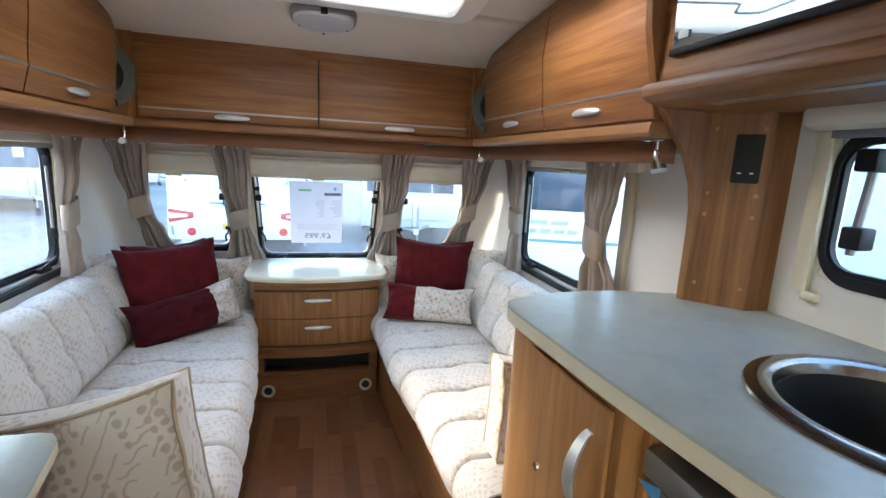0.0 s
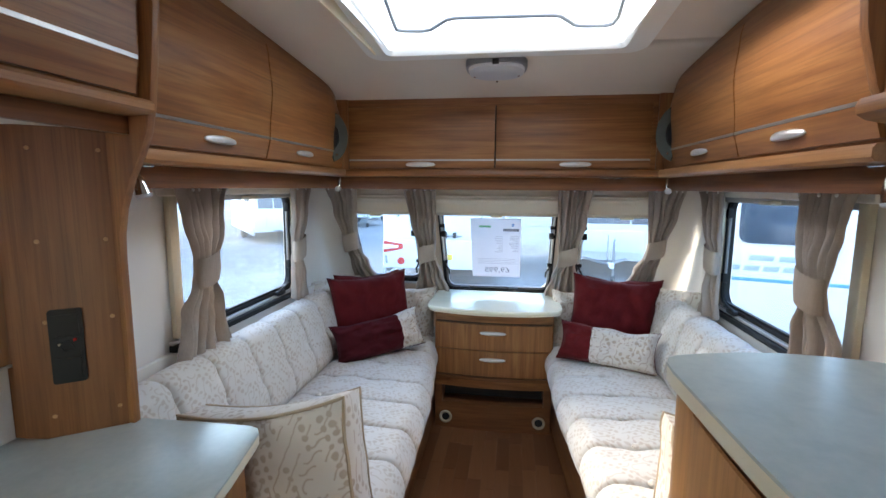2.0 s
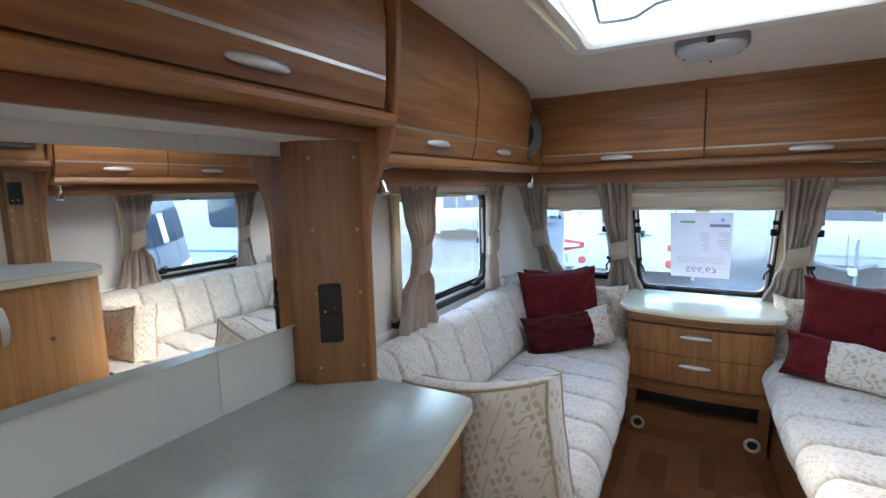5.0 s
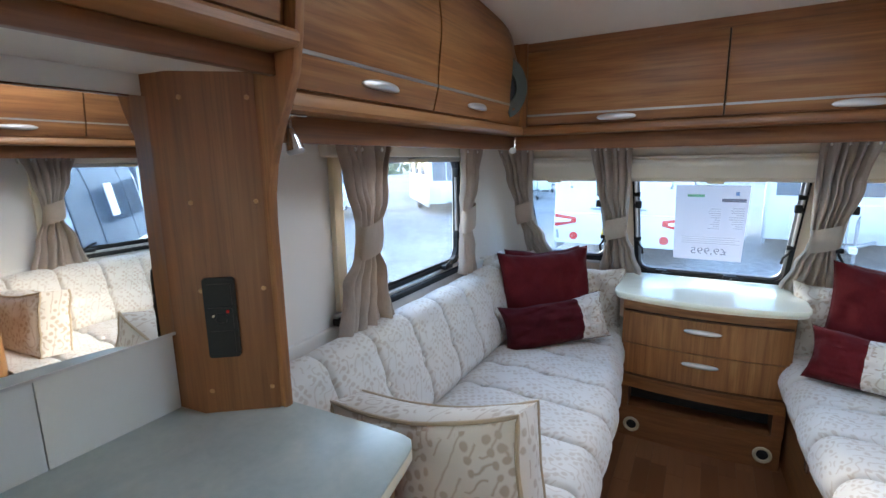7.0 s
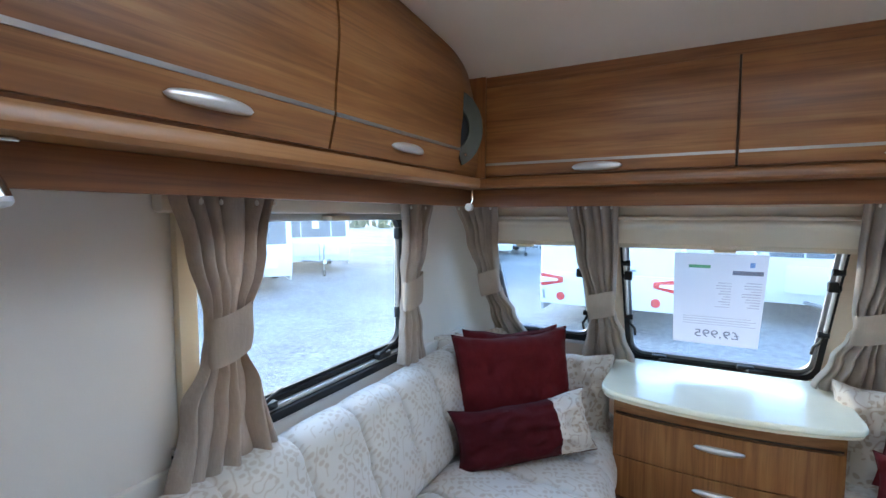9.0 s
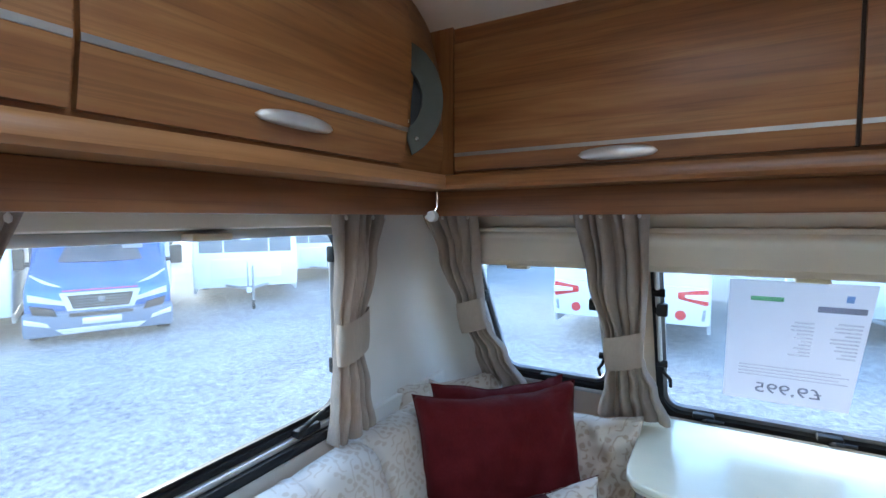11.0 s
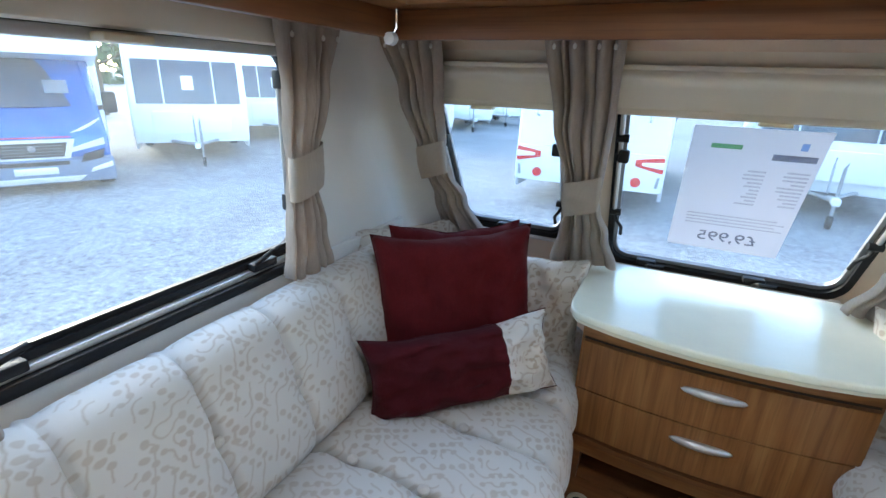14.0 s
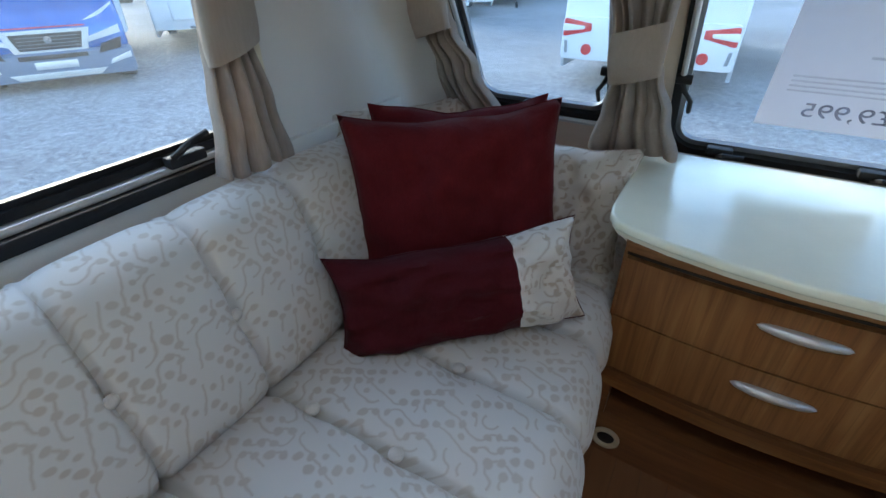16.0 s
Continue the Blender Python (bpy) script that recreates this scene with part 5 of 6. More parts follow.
for s in (-1, 1):
    lab = "taupe woven curtain gathered by a fabric tie band"
    curtain("curtain", [(0.775, (s * 0.94, 1.785, 0.775), 0.135), (0.95, (s * 0.945, 1.79, 0.95), 0.09), (1.06, (s * 0.925, 1.78, 1.06), 0.045), (1.10, (s * 0.92, 1.782, 1.10), 0.042), (1.14, (s * 0.92, 1.785, 1.14), 0.046), (1.27, (s * 0.935, 1.805, 1.27), 0.088), (1.40, (s * 0.93, 1.805, 1.40), 0.125)], (-s, 0, 0), (0, 1, 0), 6, 1.10, lab, 1 + s, 0.09)
    curtain("curtain", [(0.815, (s * 0.955, 2.55, 0.815), 0.09), (0.93, (s * 0.96, 2.55, 0.93), 0.066), (1.03, (s * 0.965, 2.55, 1.03), 0.05), (1.07, (s * 0.965, 2.553, 1.07), 0.049), (1.11, (s * 0.965, 2.557, 1.11), 0.051), (1.25, (s * 0.955, 2.572, 1.25), 0.075), (1.40, (s * 0.95, 2.585, 1.40), 0.1)], (-s, -0.25, 0), (0, 1, 0), 4, 1.07, lab, 3 + s, -0.02)
    curtain("curtain", [(0.79, (s * 0.79, 3.12, 0.79), 0.08), (0.92, (s * 0.82, 3.07, 0.92), 0.06), (1.01, (s * 0.843, 3.02, 1.01), 0.044), (1.05, (s * 0.848, 2.995, 1.05), 0.043), (1.09, (s * 0.85, 2.975, 1.09), 0.046), (1.24, (s * 0.85, 2.9, 1.24), 0.07), (1.40, (s * 0.848, 2.83, 1.40), 0.09)], (0, -1, 0), (1, 0, 0), 5, 1.05, lab, 5 + s)
    curtain("curtain", [(0.738, (s * 0.392, 3.17, 0.738), 0.105), (0.86, (s * 0.394, 3.11, 0.86), 0.075), (0.95, (s * 0.396, 3.055, 0.95), 0.05), (0.99, (s * 0.396, 3.0, 0.995), 0.046), (1.03, (s * 0.399, 3.01, 1.03), 0.052), (1.2, (s * 0.405, 2.92, 1.2), 0.075), (1.40, (s * 0.41, 2.84, 1.40), 0.09)], (0, -1, 0), (1, 0, 0), 5, 0.99, lab, 8 + s)


# ---- cushions ----
def cushion_pose(centre, right, lean=0.0):
    """Upright cushion: right is the way of its lower edge, lean the degrees by which its top tips back."""
    r = Vector(right).normalized()
    back = Vector((0, 0, 1)).cross(r).normalized()
    m = Matrix((r, Vector((0, 0, 1)), -back)).transposed().to_4x4()
    return Matrix.Translation(centre) @ m @ Matrix.Rotation(radians(-lean), 4, "X")


def pillow_bm(w, h, t, m, u0=0.0, u1=1.0, seed=0.0, nu=36, nv=28, sag=0.02):
    """A knife-edged pillow with pinched sides, drawn for the stretch u0 to u1 of its width."""
    bm = bmesh.new()
    layers = []
    for side in (1, -1):
        rows = []
        for i in range(nu + 1):
            row = []
            for j in range(nv + 1):
                u, v = 2 * (u0 + (u1 - u0) * i / nu) - 1, 2 * j / nv - 1
                ex = 1 - 0.045 * (1 - v * v) * abs(u) ** 3
                x = u * w / 2 * (1 - 0.05 * (1 - v * v) * u * u)
                y = v * h / 2 * (1 - 0.06 * (1 - u * u) * v * v)
                d = t / 2 * max(0.0, (1 - u ** 4) * (1 - v ** 4)) ** 0.55
                wr = 0.008 * noise.noise((u * 2.6 + seed, v * 2.6, seed)) + 0.010 * noise.noise((u * 5 + seed, v * 3, 2 + seed)) + 0.004 * noise.noise((u * 3 + seed, v * 14, 5 + seed))
                d = d + (wr * 1.9 + 0.006 * math.sin(9 * u + 3 * v + seed) * max(0.0, v) ** 2 if d > 0.004 else 0)
                if v > 0.4:
                    y -= sag * (v - 0.4) * (1 - u * u) * (1.2 + noise.noise((u * 2.4, seed, 1.5)))
                row.append(bm.verts.new(m @ Vector((x * ex, y, side * d))))
            rows.append(row)
        layers.append(rows)
        for i in range(nu):
            for j in range(nv):
                q = (rows[i][j], rows[i + 1][j], rows[i + 1][j + 1], rows[i][j + 1])
                bm.faces.new(q if side > 0 else q[::-1])
    bmesh.ops.remove_doubles(bm, verts=bm.verts, dist=0.0004)
    return bm


def pillow(name, label, w, h, t, m, material, seed=0.0, split=None, other=None, group="cushions"):
    p = thing(name, m @ Vector((0, -h / 2, 0)), label, "cushion", group=group)
    if split is None:
        part("cover", pillow_bm(w, h, t, m, seed=seed), material, p, angle=80)
    else:
        part("cover", pillow_bm(w, h, t, m, 0, split, seed), material, p, angle=80)
        part("panel", pillow_bm(w, h, t, m, split, 1, seed, 20), other, p, angle=80)
    pts = []
    for k in range(48):
        a = 4 * k / 48
        q = a % 1 * 2 - 1
        u, v = ((q, -1), (1, q), (-q, 1), (-1, -q))[int(a)]
        x = u * w / 2 * (1 - 0.05 * (1 - v * v) * u * u) * (1 - 0.045 * (1 - v * v) * abs(u) ** 3)
        y = v * h / 2 * (1 - 0.06 * (1 - u * u) * v * v)
        if v > 0.4:
            y -= 0.02 * (v - 0.4) * (1 - u * u) * (1.2 + noise.noise((u * 2.4, seed, 1.5)))
        pts.append(m @ Vector((x, y, 0)))
    part("seam", tube(pts, 0.0014, 5, True), material, p)
    return p


def box_cushion(name, label, w, h, t, m, material, seed):
    p = thing(name, m @ Vector((0, -h / 2, 0)), label, "cushion", group="box cushions")
    bm = bmesh.new()
    n = 22
    verts = {}

    def vert(i, j, k):
        key = (i, j, k)
        if key not in verts:
            x, y, z = 2 * i / n - 1, 2 * j / n - 1, 2 * k / 4 - 1
            puff = (1 - x ** 4) * (1 - y ** 4)
            zz = z * (t / 2) * (1 + 0.55 * puff + 0.18 * (1 - x * x) * y ** 4)
            xx = x * w / 2 * (1 - 0.03 * (1 - y * y)) + 0.012 * (1 - z * z) * x ** 3 * (1 - y ** 6)
            yy = y * h / 2 * (1 - 0.04 * (1 - x * x)) + 0.012 * (1 - z * z) * y ** 3 * (1 - x ** 6)
            wr = 0.006 * noise.noise((x * 2.5 + seed, y * 2.5, z + seed))
            verts[key] = bm.verts.new(m @ Vector((xx + wr, yy - 0.022 * max(0.0, y) * (1 - x * x), zz + wr)))
        return verts[key]
    for a in range(n):
        for b in range(n):
            for k in (0, 4):
                bm.faces.new((vert(a, b, k), vert(a + 1, b, k), vert(a + 1, b + 1, k), vert(a, b + 1, k)))
        for k in range(4):
            for e in (0, n):
                bm.faces.new((vert(a, e, k), vert(a + 1, e, k), vert(a + 1, e, k + 1), vert(a, e, k + 1)))
                bm.faces.new((vert(e, a, k), vert(e, a + 1, k), vert(e, a + 1, k + 1), vert(e, a, k + 1)))
    lines = []
    for k in (0, 4):
        loop = [(i, 0) for i in range(n)] + [(n, j) for j in range(n)] + [(i, n) for i in range(n, 0, -1)] + [(0, j) for j in range(n, 0, -1)]
        lines.append([verts[(i, j, k)].co.copy() for i, j in loop])
    part("cover", bm, material, p, angle=55)
    for line in lines:
        part("piping", tube(line, 0.005, 6, True), PIPING, p, "tan piping")
    return p


lab_red = "square maroon velvet cushion with a soft creased top edge"
pillow("cushion", lab_red, 0.455, 0.375, 0.13, cushion_pose((-0.664, 2.795, 0.717), (0.79, 0.61, 0), 14) @ Matrix.Rotation(radians(2), 4, "Z"), MAROON, 1.3)
pillow("cushion", "maroon velvet cushion behind the first one", 0.40, 0.36, 0.1, cushion_pose((-0.70, 2.885, 0.715), (0.76, 0.65, 0), 12), MAROON, 4.1)
pillow("bolster_cushion", "oblong plum velvet cushion with a figured cream end panel", 0.49, 0.205, 0.13, cushion_pose((-0.578, 2.64, 0.612), (0.8, 0.6, 0), 22) @ Matrix.Rotation(radians(6), 4, "Z"), PLUM, 2.2, 0.715, PATTERN)
pillow("corner_cushion", "figured cream and tan cushion tucked behind the maroon ones", 0.33, 0.33, 0.13, cushion_pose((-0.515, 3.05, 0.622), (1, 0.08, 0), 14), PATTERN, 3.0)
pillow("corner_cushion", "figured cream and tan cushion in the sofa corner", 0.42, 0.40, 0.14, cushion_pose((-0.90, 2.96, 0.65), (0.6, 0.8, 0), 18), PATTERN, 6.0)
pillow("cushion", lab_red, 0.45, 0.375, 0.13, cushion_pose((0.632, 2.92, 0.715), (0.98, -0.16, 0), 16) @ Matrix.Rotation(radians(-4), 4, "Z"), MAROON, 7.7)
pillow("cushion", "maroon velvet cushion behind the first one", 0.40, 0.35, 0.1, cushion_pose((0.70, 2.995, 0.715), (0.98, -0.16, 0), 14), MAROON, 9.1)
pillow("bolster_cushion", "oblong figured cream cushion with a maroon velvet end panel", 0.475, 0.195, 0.13, cushion_pose((0.56, 2.67, 0.61), (0.93, -0.36, 0), 24), MAROON, 5.2, 0.36, PATTERN)
pillow("corner_cushion", "figured cream and tan cushion tucked behind the maroon ones", 0.33, 0.33, 0.13, cushion_pose((0.485, 3.05, 0.635), (1, -0.08, 0), 14), PATTERN, 8.0)
pillow("corner_cushion", "figured cream and tan cushion in the sofa corner", 0.42, 0.40, 0.14, cushion_pose((0.875, 2.92, 0.68), (0.6, -0.8, 0), 18), PATTERN, 11.0)
lean = cushion_pose((-0.516, 1.458, 0.632), (1, -0.04, 0), 12) @ Matrix.Rotation(radians(10.9), 4, "Z")
box_cushion("box_cushion", "thick figured cream box cushion with tan piping beside the dresser", 0.475, 0.335, 0.115, lean, PATTERN, 1.0)
lean = cushion_pose((0.715, 1.54, 0.632), (1, -0.06, 0), 8) @ Matrix.Rotation(radians(-4), 4, "Z")
box_cushion("box_cushion", "thick figured cream box cushion with tan piping beside the kitchen", 0.45, 0.285, 0.115, lean, PATTERN, 4.0)


# ---- spotlights and hooks ----
def spotlight(s):
    sp = thing("spotlight", (s * 0.81, 1.42, 1.42), "small chrome spotlight hanging under the locker", "light", group="spotlights")
    x, y = s * 0.80, 1.385
    part("plate", box(x - 0.022, x + 0.022, y - 0.03, y + 0.03, 1.4165, 1.4228, 0.002), CHROME, sp)
    part("stem", tube([(x, y, 1.417), (x, y, 1.39)], 0.006, 10), CHROME, sp)
    m = Matrix.Translation((x, y, 1.395)) @ Matrix.Rotation(radians(168), 4, Vector((s, 1, 0)).normalized())
    part("head", lathe([(0.005, -0.005), (0.011, 0.008), (0.016, 0.026), (0.019, 0.044)], m, 20), CHROME, sp)
    part("lamp_glass", lathe([(0.0185, 0.0442), (0.0187, 0.05), (0.015, 0.054), (0.0001, 0.054)], m, 20), LAMPGLASS, sp, "frosted lamp glass")
    return sp


for s in (-1, 1):
    spotlight(s)
    hk = thing("curtain_hook", (s * 0.80, 2.69, 1.36), "small chrome reading lamp in the corner under the locker", "lamp", group="corner lamps")
    part("stem", tube([(s * 0.785, 2.672, 1.422), (s * 0.785, 2.672, 1.385), (s * 0.79, 2.665, 1.37)], 0.0035), CHROME, hk)
    part("head", lathe([(0.0001, -0.012), (0.01, -0.012), (0.014, -0.004), (0.013, 0.012), (0.0001, 0.014)], Matrix.Translation((s * 0.79, 2.66, 1.362)) @ Matrix.Rotation(radians(90), 4, "X"), 16), WHITE, hk)

# ---- outdoors ----
GZ = -0.60
solo("ground", box(-400, 400, -400, 400, GZ - 0.3, GZ), GRAVEL, "grey gravel and tarmac forecourt", "ground", kind="structure", smooth=False)


def at_pose(x, y, turn):
    return Matrix.Translation((x, y, GZ)) @ Matrix.Rotation(radians(turn), 4, "Z")


def moved(bm, m):
    bm.transform(m)
    return bm


def wheel(parent, m, x, y, r=0.31, wd=0.18):
    mm = m @ Matrix.Translation((x, y, r)) @ Matrix.Rotation(radians(90), 4, "X")
    w = part("wheel", lathe([(r * 0.6, -wd / 2), (r * 0.95, -wd / 2), (r, -wd / 2 + 0.03), (r, wd / 2 - 0.03), (r * 0.95, wd / 2), (r * 0.6, wd / 2)], mm, 24), TYRE, parent)
    part("rim", lathe([(0.0001, wd / 2 - 0.03), (r * 0.2, wd / 2 - 0.01), (r * 0.58, wd / 2 - 0.02), (r * 0.6, wd / 2 - 0.05)], mm, 20), SKIRT, w)
    part("rim", lathe([(0.0001, -wd / 2 + 0.03), (r * 0.2, -wd / 2 + 0.01), (r * 0.58, -wd / 2 + 0.02), (r * 0.6, -wd / 2 + 0.05)], mm, 20), SKIRT, w)


def panel_on(parent, name, m, pts, axis, a, b, material, label=""):
    return part(name, moved(prism(pts, axis, a, b, 0.01), m), material, parent, label)


def caravan(x, y, turn, length=5.2, label="white touring caravan with dark windows parked on the gravel", decal=False, hitch=True, rear_window=True):
    """A touring caravan; its front looks along local +x."""
    m = at_pose(x, y, turn)
    cv = thing("caravan", m.translation, label, "caravan", group="parked caravans")
    L, W = length / 2, 1.12
    prof = [(-L, 0.42), (-L + 0.02, 1.5), (-L + 0.18, 2.35), (-L + 0.5, 2.56), (L - 0.9, 2.58), (L - 0.35, 2.38), (L - 0.12, 1.8), (L - 0.02, 1.2), (L, 0.75), (L - 0.1, 0.42)]
    part("body", moved(prism(prof, "y", -W, W, 0.06, 3), m), BODY, cv)
    for s in (-1, 1):
        panel_on(cv, "skirt", m, [(-L + 0.1, 0.28), (L - 0.3, 0.28), (L - 0.2, 0.45), (-L + 0.05, 0.45)], "y", s * (W + 0.002), s * (W - 0.05), SKIRT)
        for x0, x1 in ((-L + 0.45, -L + 1.25), (-0.75, 0.25), (L - 1.85, L - 0.85)):
            panel_on(cv, "window", m, rounded(x0, x1, 1.42, 1.98, 0.09, 3), "y", s * (W - 0.01), s * (W + 0.018), DARKGLASS)
        panel_on(cv, "stripe", m, [(-L + 0.1, 1.02), (L - 0.12, 1.02), (L - 0.13, 1.06), (-L + 0.1, 1.06)], "y", s * (W - 0.01), s * (W + 0.006), STRIPE if decal else SKIRT, "decal stripe")
        wheel(cv, m, -0.25, s * (W - 0.11))
    # sloping front windows
    nose = lambda z: interp(z, [(0.75, L), (1.2, L - 0.02), (1.8, L - 0.12), (2.1, L - 0.23), (2.38, L - 0.35)])
    for y0, y1 in ((-0.98, -0.5), (-0.47, 0.47), (0.5, 0.98)):
        bm = slab(lambda u, v: (nose(1.22 + 0.86 * v) + 0.012, y0 + (y1 - y0) * u, 1.22 + 0.86 * v), 2, 8, (-0.04, 0, 0))
        part("window", moved(bm, m), DARKGLASS, cv)
    bm = slab(lambda u, v: (nose(1.5 + 0.28 * v) + 0.016, -0.12 + 0.22 * u, 1.5 + 0.28 * v), 1, 3, (-0.003, 0, 0))
    part("window_paper", moved(bm, m), WHITE, cv, "white price paper in the front window")
    panel_on(cv, "front_locker", m, rounded(-0.75, 0.75, 0.6, 1.08, 0.06, 3), "x", L - 0.06, L + 0.012, BODY)
    # rear end
    if rear_window:
        panel_on(cv, "window", m, rounded(-0.55, 0.55, 1.3, 1.9, 0.08, 3), "x", -L - 0.012, -L + 0.12, DARKGLASS)
    panel_on(cv, "bumper", m, rounded(-1.1, 1.1, 0.42, 0.97, 0.06, 3), "x", -L - 0.05, -L + 0.05, BODY)
    for s in (-1, 1):
        lens = lambda q: [(s * (0.70 + 0.16 * (1 - q)), 0.83 - 0.035 * q), (s * 1.06, 0.83 - 0.115 * q), (s * 1.085, 0.83 - 0.1 * q), (s * 1.085, 0.83 + 0.1 * q), (s * 1.06, 0.83 + 0.115 * q), (s * (0.70 + 0.16 * (1 - q)), 0.83 + 0.06 * q)]
        part("rear_light", moved(prism(lens(1.0), "x", -L - 0.058, -L + 0.03, 0.006), m), RED, cv, "red rear light with a clear middle")
        part("light_bar", moved(prism(lens(0.42), "x", -L - 0.064, -L + 0.03, 0.004), m), WHITE, cv)
        part("reflector", moved(lathe([(0.0001, 0.02), (0.07, 0.018), (0.072, 0)], Matrix.Translation((-L - 0.05, s * 0.74, 0.56)) @ Matrix.Rotation(radians(-90), 4, "Y"), 20), m), RED, cv, "round red reflector")
        part("marker", moved(prism([(s * 1.0, 0.5), (s * 1.045, 0.5), (s * 1.06, 0.66), (s * 1.02, 0.66)], "x", -L - 0.056, -L), m), GALV, cv)
        part("grab_handle", moved(tube([(-L - 0.01, s * 0.8, 1.42), (-L - 0.07, s * 0.81, 1.45), (-L - 0.07, s * 0.82, 1.62), (-L - 0.005, s * 0.83, 1.65)], 0.02), m), SKIRT, cv)
    part("rack_bar", moved(tube([(-L - 0.07, -0.45, 1.06), (-L - 0.07, 0.45, 1.06)], 0.018), m), GALV, cv)
    for y in (-0.3, -0.12, 0.2):
        part("rack_clamp", moved(box(-L - 0.1, -L + 0.02, y - 0.03, y + 0.03, 1.02, 1.13, 0.01), m), BLACK, cv)
    panel_on(cv, "number_plate", m, rounded(-0.26, 0.26, 0.6, 0.71, 0.01, 2), "x", -L - 0.06, -L - 0.04, AMBER)
    if hitch:
        bm = tube([(L - 0.3, -0.55, 0.46), (L + 0.75, 0, 0.46)], 0.03)
        add_tube(bm, [(L - 0.3, 0.55, 0.46), (L + 0.75, 0, 0.46)], 0.03)
        add_tube(bm, [(L + 0.7, 0, 0.48), (L + 1.15, 0, 0.5)], 0.035)
        part("drawbar", moved(bm, m), GALV, cv, "steel drawbar")
        bm = tube([(L + 0.62, 0.1, 0.9), (L + 0.62, 0.1, 0.16)], 0.024)
        add_tube(bm, [(L + 0.62, 0.1, 0.9), (L + 0.75, 0.1, 0.98)], 0.012)
        add_tube(bm, [(L + 0.5, 0, 0.5), (L + 0.42, 0, 0.9), (L + 0.44, 0, 1.02)], 0.016)
        part("jockey_post", moved(bm, m), GALV, cv)
        mm = m @ Matrix.Translation((L + 0.62, 0.1, 0.1)) @ Matrix.Rotation(radians(90), 4, "X")
        part("jockey_wheel", lathe([(0.03, -0.03), (0.1, -0.03), (0.1, 0.03), (0.03, 0.03)], mm, 18), TYRE, cv)
        panel_on(cv, "hitch_head", m, rounded(-0.05, 0.05, 0.46, 0.56, 0.02, 2), "x", L + 1.08, L + 1.28, BODY)
    return cv, m, L, W


# vehicles along the far side, seen through the left window
caravan(-12.76, 4.63, -22, 5.4)
caravan(-11.76, 10.39, -36, 5.6)
caravan(-13.17, 14.35, -36, 5.6)
caravan(-9.4, 17.7, -50, 5.6)
caravan(-9.5, 21.7, -50, 5.6)
caravan(-9.3, 25.1, -50, 5.6)
caravan(-10.0, 30.1, -50, 5.6)
caravan(-13.6, 0.6, -12, 5.6)
caravan(-13.4, -2.8, -8, 5.6)
caravan(-14.2, -6.4, -8, 5.6)
# in front
caravan(-1.305, 11.9, 90, 5.5, "white caravan with red rear lights and round reflectors", hitch=False, rear_window=False)
caravan(2.3, 13.5, -95, 5.4, "white caravan with its drawbar towards the front windows")
caravan(5.9, 14.6, -98, 5.4)
# beside the kitchen
caravan(4.3, 0.76, 130, 5.6, "white caravan with a raked dark front window", hitch=False)
cv, m, L, W = caravan(5.0, 6.05, -16.9, 5.6, "white caravan with a blue stripe and pale lettering bars", decal=True)
PALE = plain("pale grey-blue decal", (0.34, 0.42, 0.5), 0.4, 0.05)
for x0, x1, z0, z1 in ((0.40, 0.62, 1.24, 1.30), (0.66, 0.88, 1.24, 1.30), (0.0, 0.16, 1.13, 1.19), (0.19, 0.33, 1.13, 1.19), (0.36, 0.5, 1.13, 1.19), (0.53, 0.67, 1.13, 1.19), (0.7, 0.84, 1.13, 1.19), (0.87, 1.0, 1.13, 1.19)):
    x0, x1 = x0 - L + 0.15, x1 - L + 0.15
    panel_on(cv, "lettering_bar", m, [(x0, z0), (x1, z0), (x1 + 0.02, z1), (x0 + 0.02, z1)], "y", -W - 0.006, -W + 0.01, PALE, "pale blue-grey lettering bar")
panel_on(cv, "side_marker", m, rounded(-L + 1.42, -L + 1.52, 1.075, 1.105, 0.01, 3), "y", -W - 0.012, -W + 0.01, AMBER, "orange side marker")


SLATE = plain("grey-blue bumper paint", (0.11, 0.15, 0.22), 0.4, 0.08, 4)


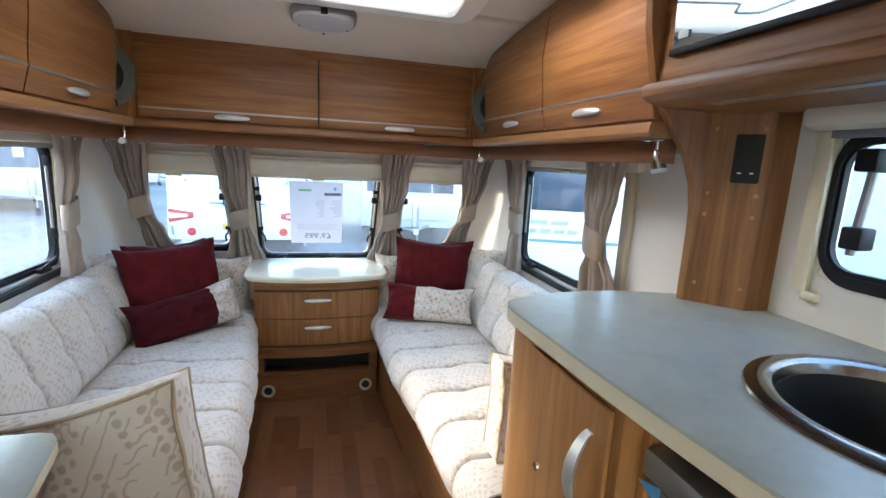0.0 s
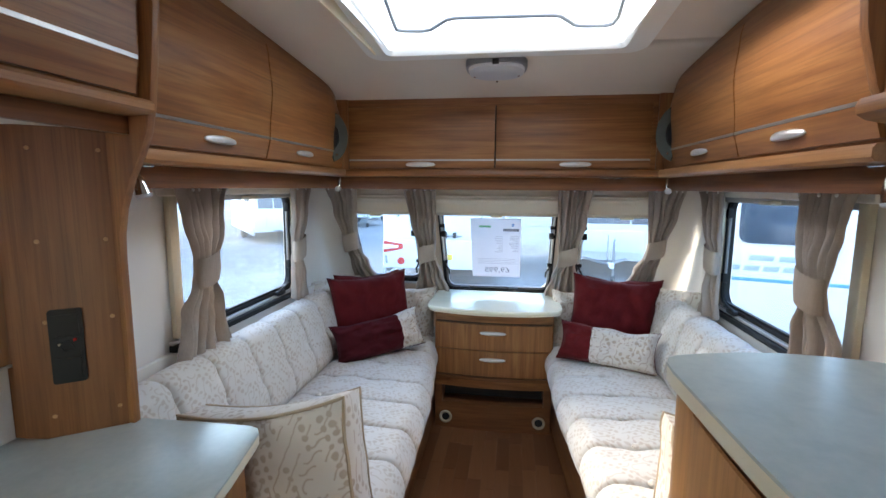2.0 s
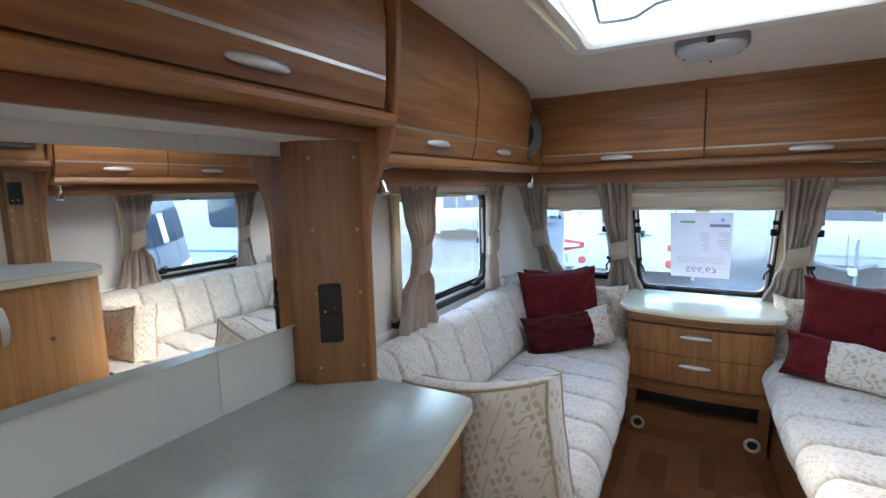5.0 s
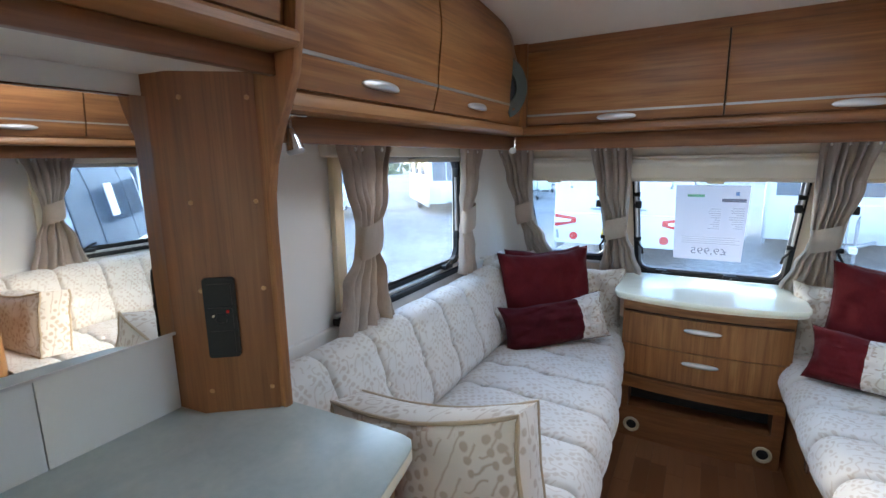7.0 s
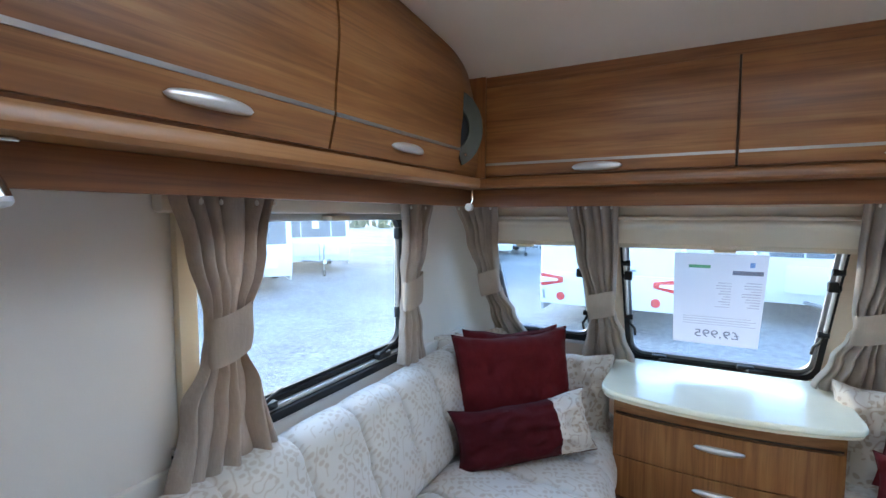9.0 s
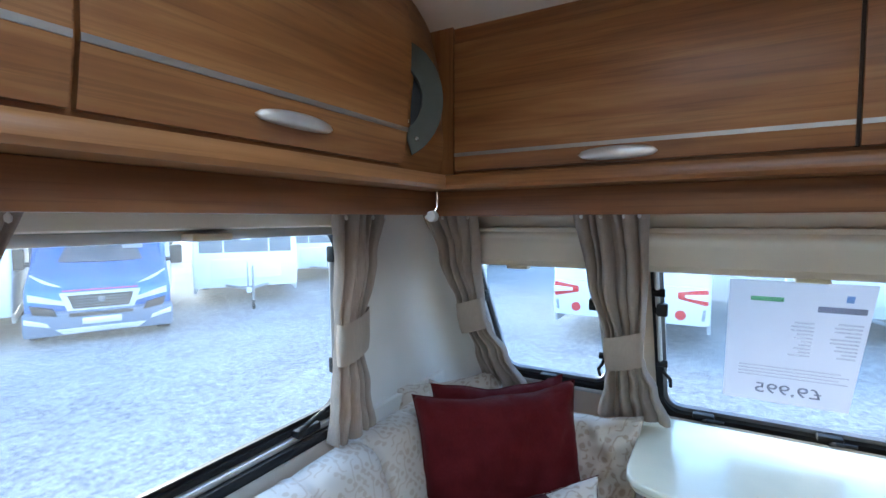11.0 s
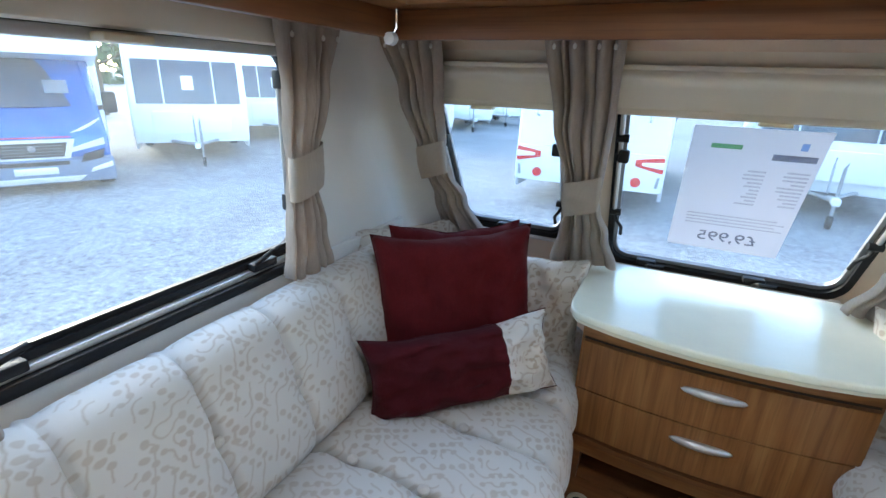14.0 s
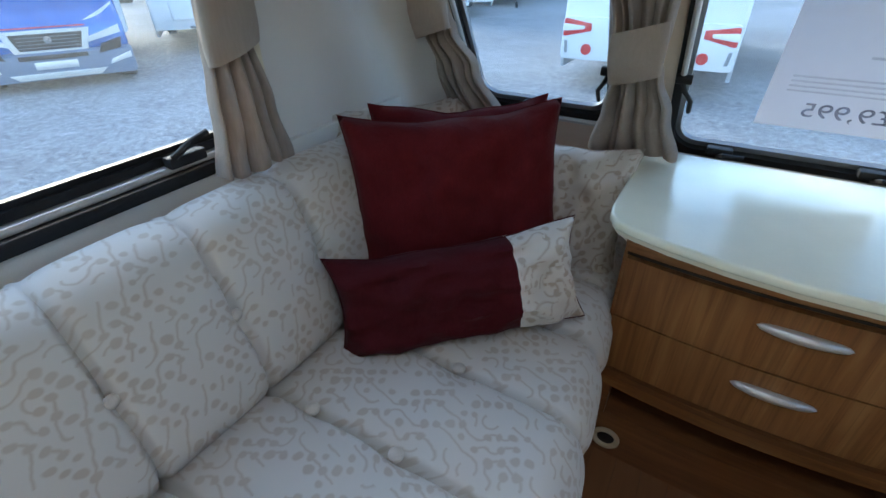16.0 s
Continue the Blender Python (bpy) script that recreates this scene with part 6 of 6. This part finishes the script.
def motorhome(x, y, turn):
    """A coach-built motorhome on a blue van cab; its front looks along local +x."""
    m = at_pose(x, y, turn)
    mh = thing("motorhome", m.translation, "white coach-built motorhome with a metallic blue cab", "motorhome")
    part("house", moved(prism([(-5.6, 0.5), (-5.6, 2.75), (-5.3, 2.95), (-1.8, 2.95), (-1.0, 2.8), (-0.72, 2.3), (-0.78, 2.06), (-1.45, 1.98), (-1.8, 1.9), (-1.8, 0.5)], "y", -1.12, 1.12, 0.07, 3), m), BODY, mh)
    part("cab", moved(prism([(-1.9, 0.34), (-1.9, 2.0), (-1.5, 2.02), (-0.72, 1.24), (-0.3, 1.06), (-0.06, 0.92), (0.0, 0.84), (0.0, 0.42), (-0.1, 0.3)], "y", -0.98, 0.98, 0.09, 4), m), BLUEPAINT, mh, "metallic blue cab")
    part("windscreen", moved(slab(lambda u, v: (-0.72 - 0.76 * v + 0.03 - 0.1 * (2 * u - 1) ** 2, (-0.88 + 1.76 * u) * (1 - 0.06 * v), 1.26 + 0.72 * v), 10, 4, (-0.03, 0, -0.02)), m), DARKGLASS, mh)
    part("bumper", moved(prism([(-0.35, 0.16), (0.06, 0.16), (0.09, 0.3), (0.08, 0.5), (0.03, 0.54), (-0.3, 0.54)], "y", -1.0, 1.0, 0.05, 3), m), SLATE, mh, "grey-blue bumper")
    part("grille", moved(prism([(-0.44, 0.77), (0.44, 0.77), (0.37, 0.56), (-0.37, 0.56)], "x", -0.06, 0.03, 0.008), m), BLACK, mh)
    for k in range(4):
        part("grille_bar", moved(box(0.028, 0.034, -0.37, 0.37, 0.59 + 0.045 * k, 0.6 + 0.045 * k), m), WIRE, mh)
    part("grille_surround", moved(rim([(-0.44, 0.52), (0.44, 0.52), (0.54, 0.82), (-0.54, 0.82)], [(-0.37, 0.555), (0.37, 0.555), (0.44, 0.775), (-0.44, 0.775)], lambda p, h: (h, p[0], p[1]), 0.042), m), SATIN, mh, "silver grille surround")
    part("trim_line", moved(box(0.0, 0.02, -0.5, 0.5, 0.845, 0.86), m), RED, mh, "thin red line above the grille")
    part("badge", moved(lathe([(0.0001, 0.012), (0.05, 0.01), (0.055, 0)], Matrix.Translation((0.036, 0, 0.69)) @ Matrix.Rotation(radians(90), 4, "Y"), 16), m), CHROME, mh)
    part("lower_slot", moved(box(0.08, 0.098, -0.42, 0.42, 0.44, 0.5, 0.004), m), BLACK, mh)
    part("number_plate", moved(box(0.095, 0.106, -0.26, 0.26, 0.31, 0.41, 0.004), m), SATIN, mh)
    part("skid_plate", moved(prism([(-0.5, 0.18), (0.5, 0.18), (0.6, 0.26), (-0.6, 0.26)], "x", 0.05, 0.105, 0.006), m), SATIN, mh, "silver lower trim")
    for s in (-1, 1):
        part("headlamp", moved(slab(lambda u, v: (-0.05 - 0.3 * u ** 2, s * (0.5 + 0.43 * u), 0.87 + 0.05 * u + (0.04 + 0.15 * u) * v), 8, 3, (-0.05, 0, -0.01)), m), LENS, mh)
        part("cheek", moved(slab(lambda u, v: (0.06 - 0.05 * u, s * (0.46 + 0.46 * u), 0.62 + 0.1 * u + (0.06 + 0.05 * u) * v), 6, 2, (-0.05, 0, 0)), m), SATIN, mh, "silver sweep beside the grille")
        part("fog_light", moved(prism([(s * 0.56, 0.46), (s * 0.86, 0.52), (s * 0.9, 0.66), (s * 0.62, 0.58)], "x", 0.0, 0.095, 0.01), m), BLACK, mh)
        part("corner_trim", moved(prism([(s * 0.66, 0.3), (s * 0.97, 0.38), (s * 0.97, 0.46), (s * 0.7, 0.37)], "x", 0.0, 0.1, 0.006), m), SATIN, mh)
        part("mirror", moved(prism(rounded(*sorted((s * 1.05, s * 1.26)), 1.14, 1.5, 0.05, 3), "x", -1.0, -0.86, 0.03), m), BLACK, mh)
        part("mirror_arm", moved(tube([(-0.94, s * 0.95, 1.22), (-0.94, s * 1.12, 1.24)], 0.04), m), BLACK, mh)
        part("screen_pillar", moved(tube([(-0.78, s * 0.9, 1.25), (-1.5, s * 0.84, 1.98)], 0.045), m), BLUEPAINT, mh)
        wheel(mh, m, -0.6, s * 0.88, 0.34, 0.22)
        wheel(mh, m, -4.1, s * 0.9, 0.34, 0.22)
    part("sun_hatch", moved(prism(rounded(-0.5, 0.5, 2.5, 2.68, 0.05, 3), "x", -1.2, -0.83, 0.01), m), DARKGLASS, mh, "dark overcab window")
    part("paper", moved(slab(lambda u, v: (-0.96 - 0.21 * v + 0.05, 0.3 + 0.32 * u, 1.46 + 0.2 * v), 1, 1, (-0.004, 0, 0)), m), PAPER, mh, "white price paper behind the screen")
    return mh


motorhome(-8.86, 5.48, -26)


def tree(x, y, high, seed):
    rnd = random.Random(seed)
    tr = thing("tree", (x, y, GZ), "leafy deciduous tree behind the parked caravans", "tree", group="trees")
    bm = tube([(x, y, GZ - 0.05), (x + 0.1, y, GZ + high * 0.3), (x, y + 0.1, GZ + high * 0.75)], [0.28, 0.2, 0.07], 8)
    tips = []
    for k in range(14):
        a, h = rnd.uniform(0, math.tau), high * rnd.uniform(0.3, 0.75)
        r = high * rnd.uniform(0.15, 0.32)
        end = Vector((x + r * math.cos(a), y + r * math.sin(a), GZ + h + r * 0.6))
        add_tube(bm, [(x, y, GZ + h), ((x + end.x) / 2, (y + end.y) / 2, GZ + h + r * 0.22), end], [0.08, 0.05, 0.02], 6)
        tips.append(end)
    part("trunk", bm, BARK, tr)
    tips.append(Vector((x, y, GZ + high * 0.9)))
    verts, faces = [], []
    for tip in tips:
        for k in range(150):
            c = tip + Vector((rnd.gauss(0, high * 0.075), rnd.gauss(0, high * 0.075), rnd.gauss(0, high * 0.06)))
            q = Euler((rnd.uniform(0, 6), rnd.uniform(0, 6), rnd.uniform(0, 6))).to_matrix()
            size = rnd.uniform(0.1, 0.24)
            i = len(verts)
            verts += [c + q @ Vector(p) * size for p in ((-1, 0, 0), (0, -0.5, 0.1), (1, 0, 0), (0, 0.5, 0.1))]
            faces.append((i, i + 1, i + 2, i + 3))
    me = bpy.data.meshes.new("crown")
    me.from_pydata([tuple(p) for p in verts], [], faces)
    me.materials.append(LEAF)
    ob = new("crown", me)
    ob.parent = tr
    ob.matrix_parent_inverse = Matrix.Translation(tr.location).inverted()


for k, (x, y, h) in enumerate(((-22, 14, 6.2), (-26, 20, 7), (-21, 24, 5.6), (-24, 7.5, 6.5), (-19, 31, 6.0), (-30, 0, 7.5), (-6, 44, 7), (6, 46, 7))):
    tree(x, y, h, 20 + k)
# hedge-like far tree line closing the view
rnd = random.Random(4)
verts, faces = [], []
for k in range(5200):
    a = rnd.uniform(0, math.tau)
    r = rnd.uniform(70, 78)
    hmax = 4.5 + 2.0 * noise.noise((4 * math.cos(a), 4 * math.sin(a), 0.5)) + 1.2 * noise.noise((15 * math.cos(a), 15 * math.sin(a), 2.5))
    c = Vector((r * math.cos(a), r * math.sin(a), GZ + rnd.uniform(0, max(1.0, hmax))))
    q = Euler((rnd.uniform(0, 6), rnd.uniform(0, 6), rnd.uniform(0, 6))).to_matrix()
    s = rnd.uniform(0.5, 1.1)
    i = len(verts)
    verts += [c + q @ Vector(p) * s for p in ((-1, 0, 0), (0, -0.7, 0.1), (1, 0, 0), (0, 0.7, 0.1))]
    faces.append((i, i + 1, i + 2, i + 3))
me = bpy.data.meshes.new("far_trees")
me.from_pydata([tuple(p) for p in verts], [], faces)
me.materials.append(LEAF)
tagged(new("far_trees", me), "distant green tree line", "trees", kind="stuff")

# ---- floor planks ----
random.seed(11)
floor_ob = bpy.data.objects["floor"]
shapes = {}


def plank_mesh(length):
    if length not in shapes:
        bm = box(0.0006, 0.0644, 0.0006, length - 0.0006, -0.0018, 0.0, 0.0005, 1)
        me = bpy.data.meshes.new("plank")
        bm.to_mesh(me)
        bm.free()
        me.materials.append(PLANK)
        shapes[length] = me
    return shapes[length]


x = -0.48
while x < 0.53:
    y = 0.35 - random.uniform(0, 0.4)
    while y < 2.9:
        length = random.choice((0.24, 0.3, 0.36, 0.42))
        ob = new("plank", plank_mesh(length))
        ob.location = (x, y, 0.0)
        ob.parent = floor_ob
        y += length
    x += 0.065
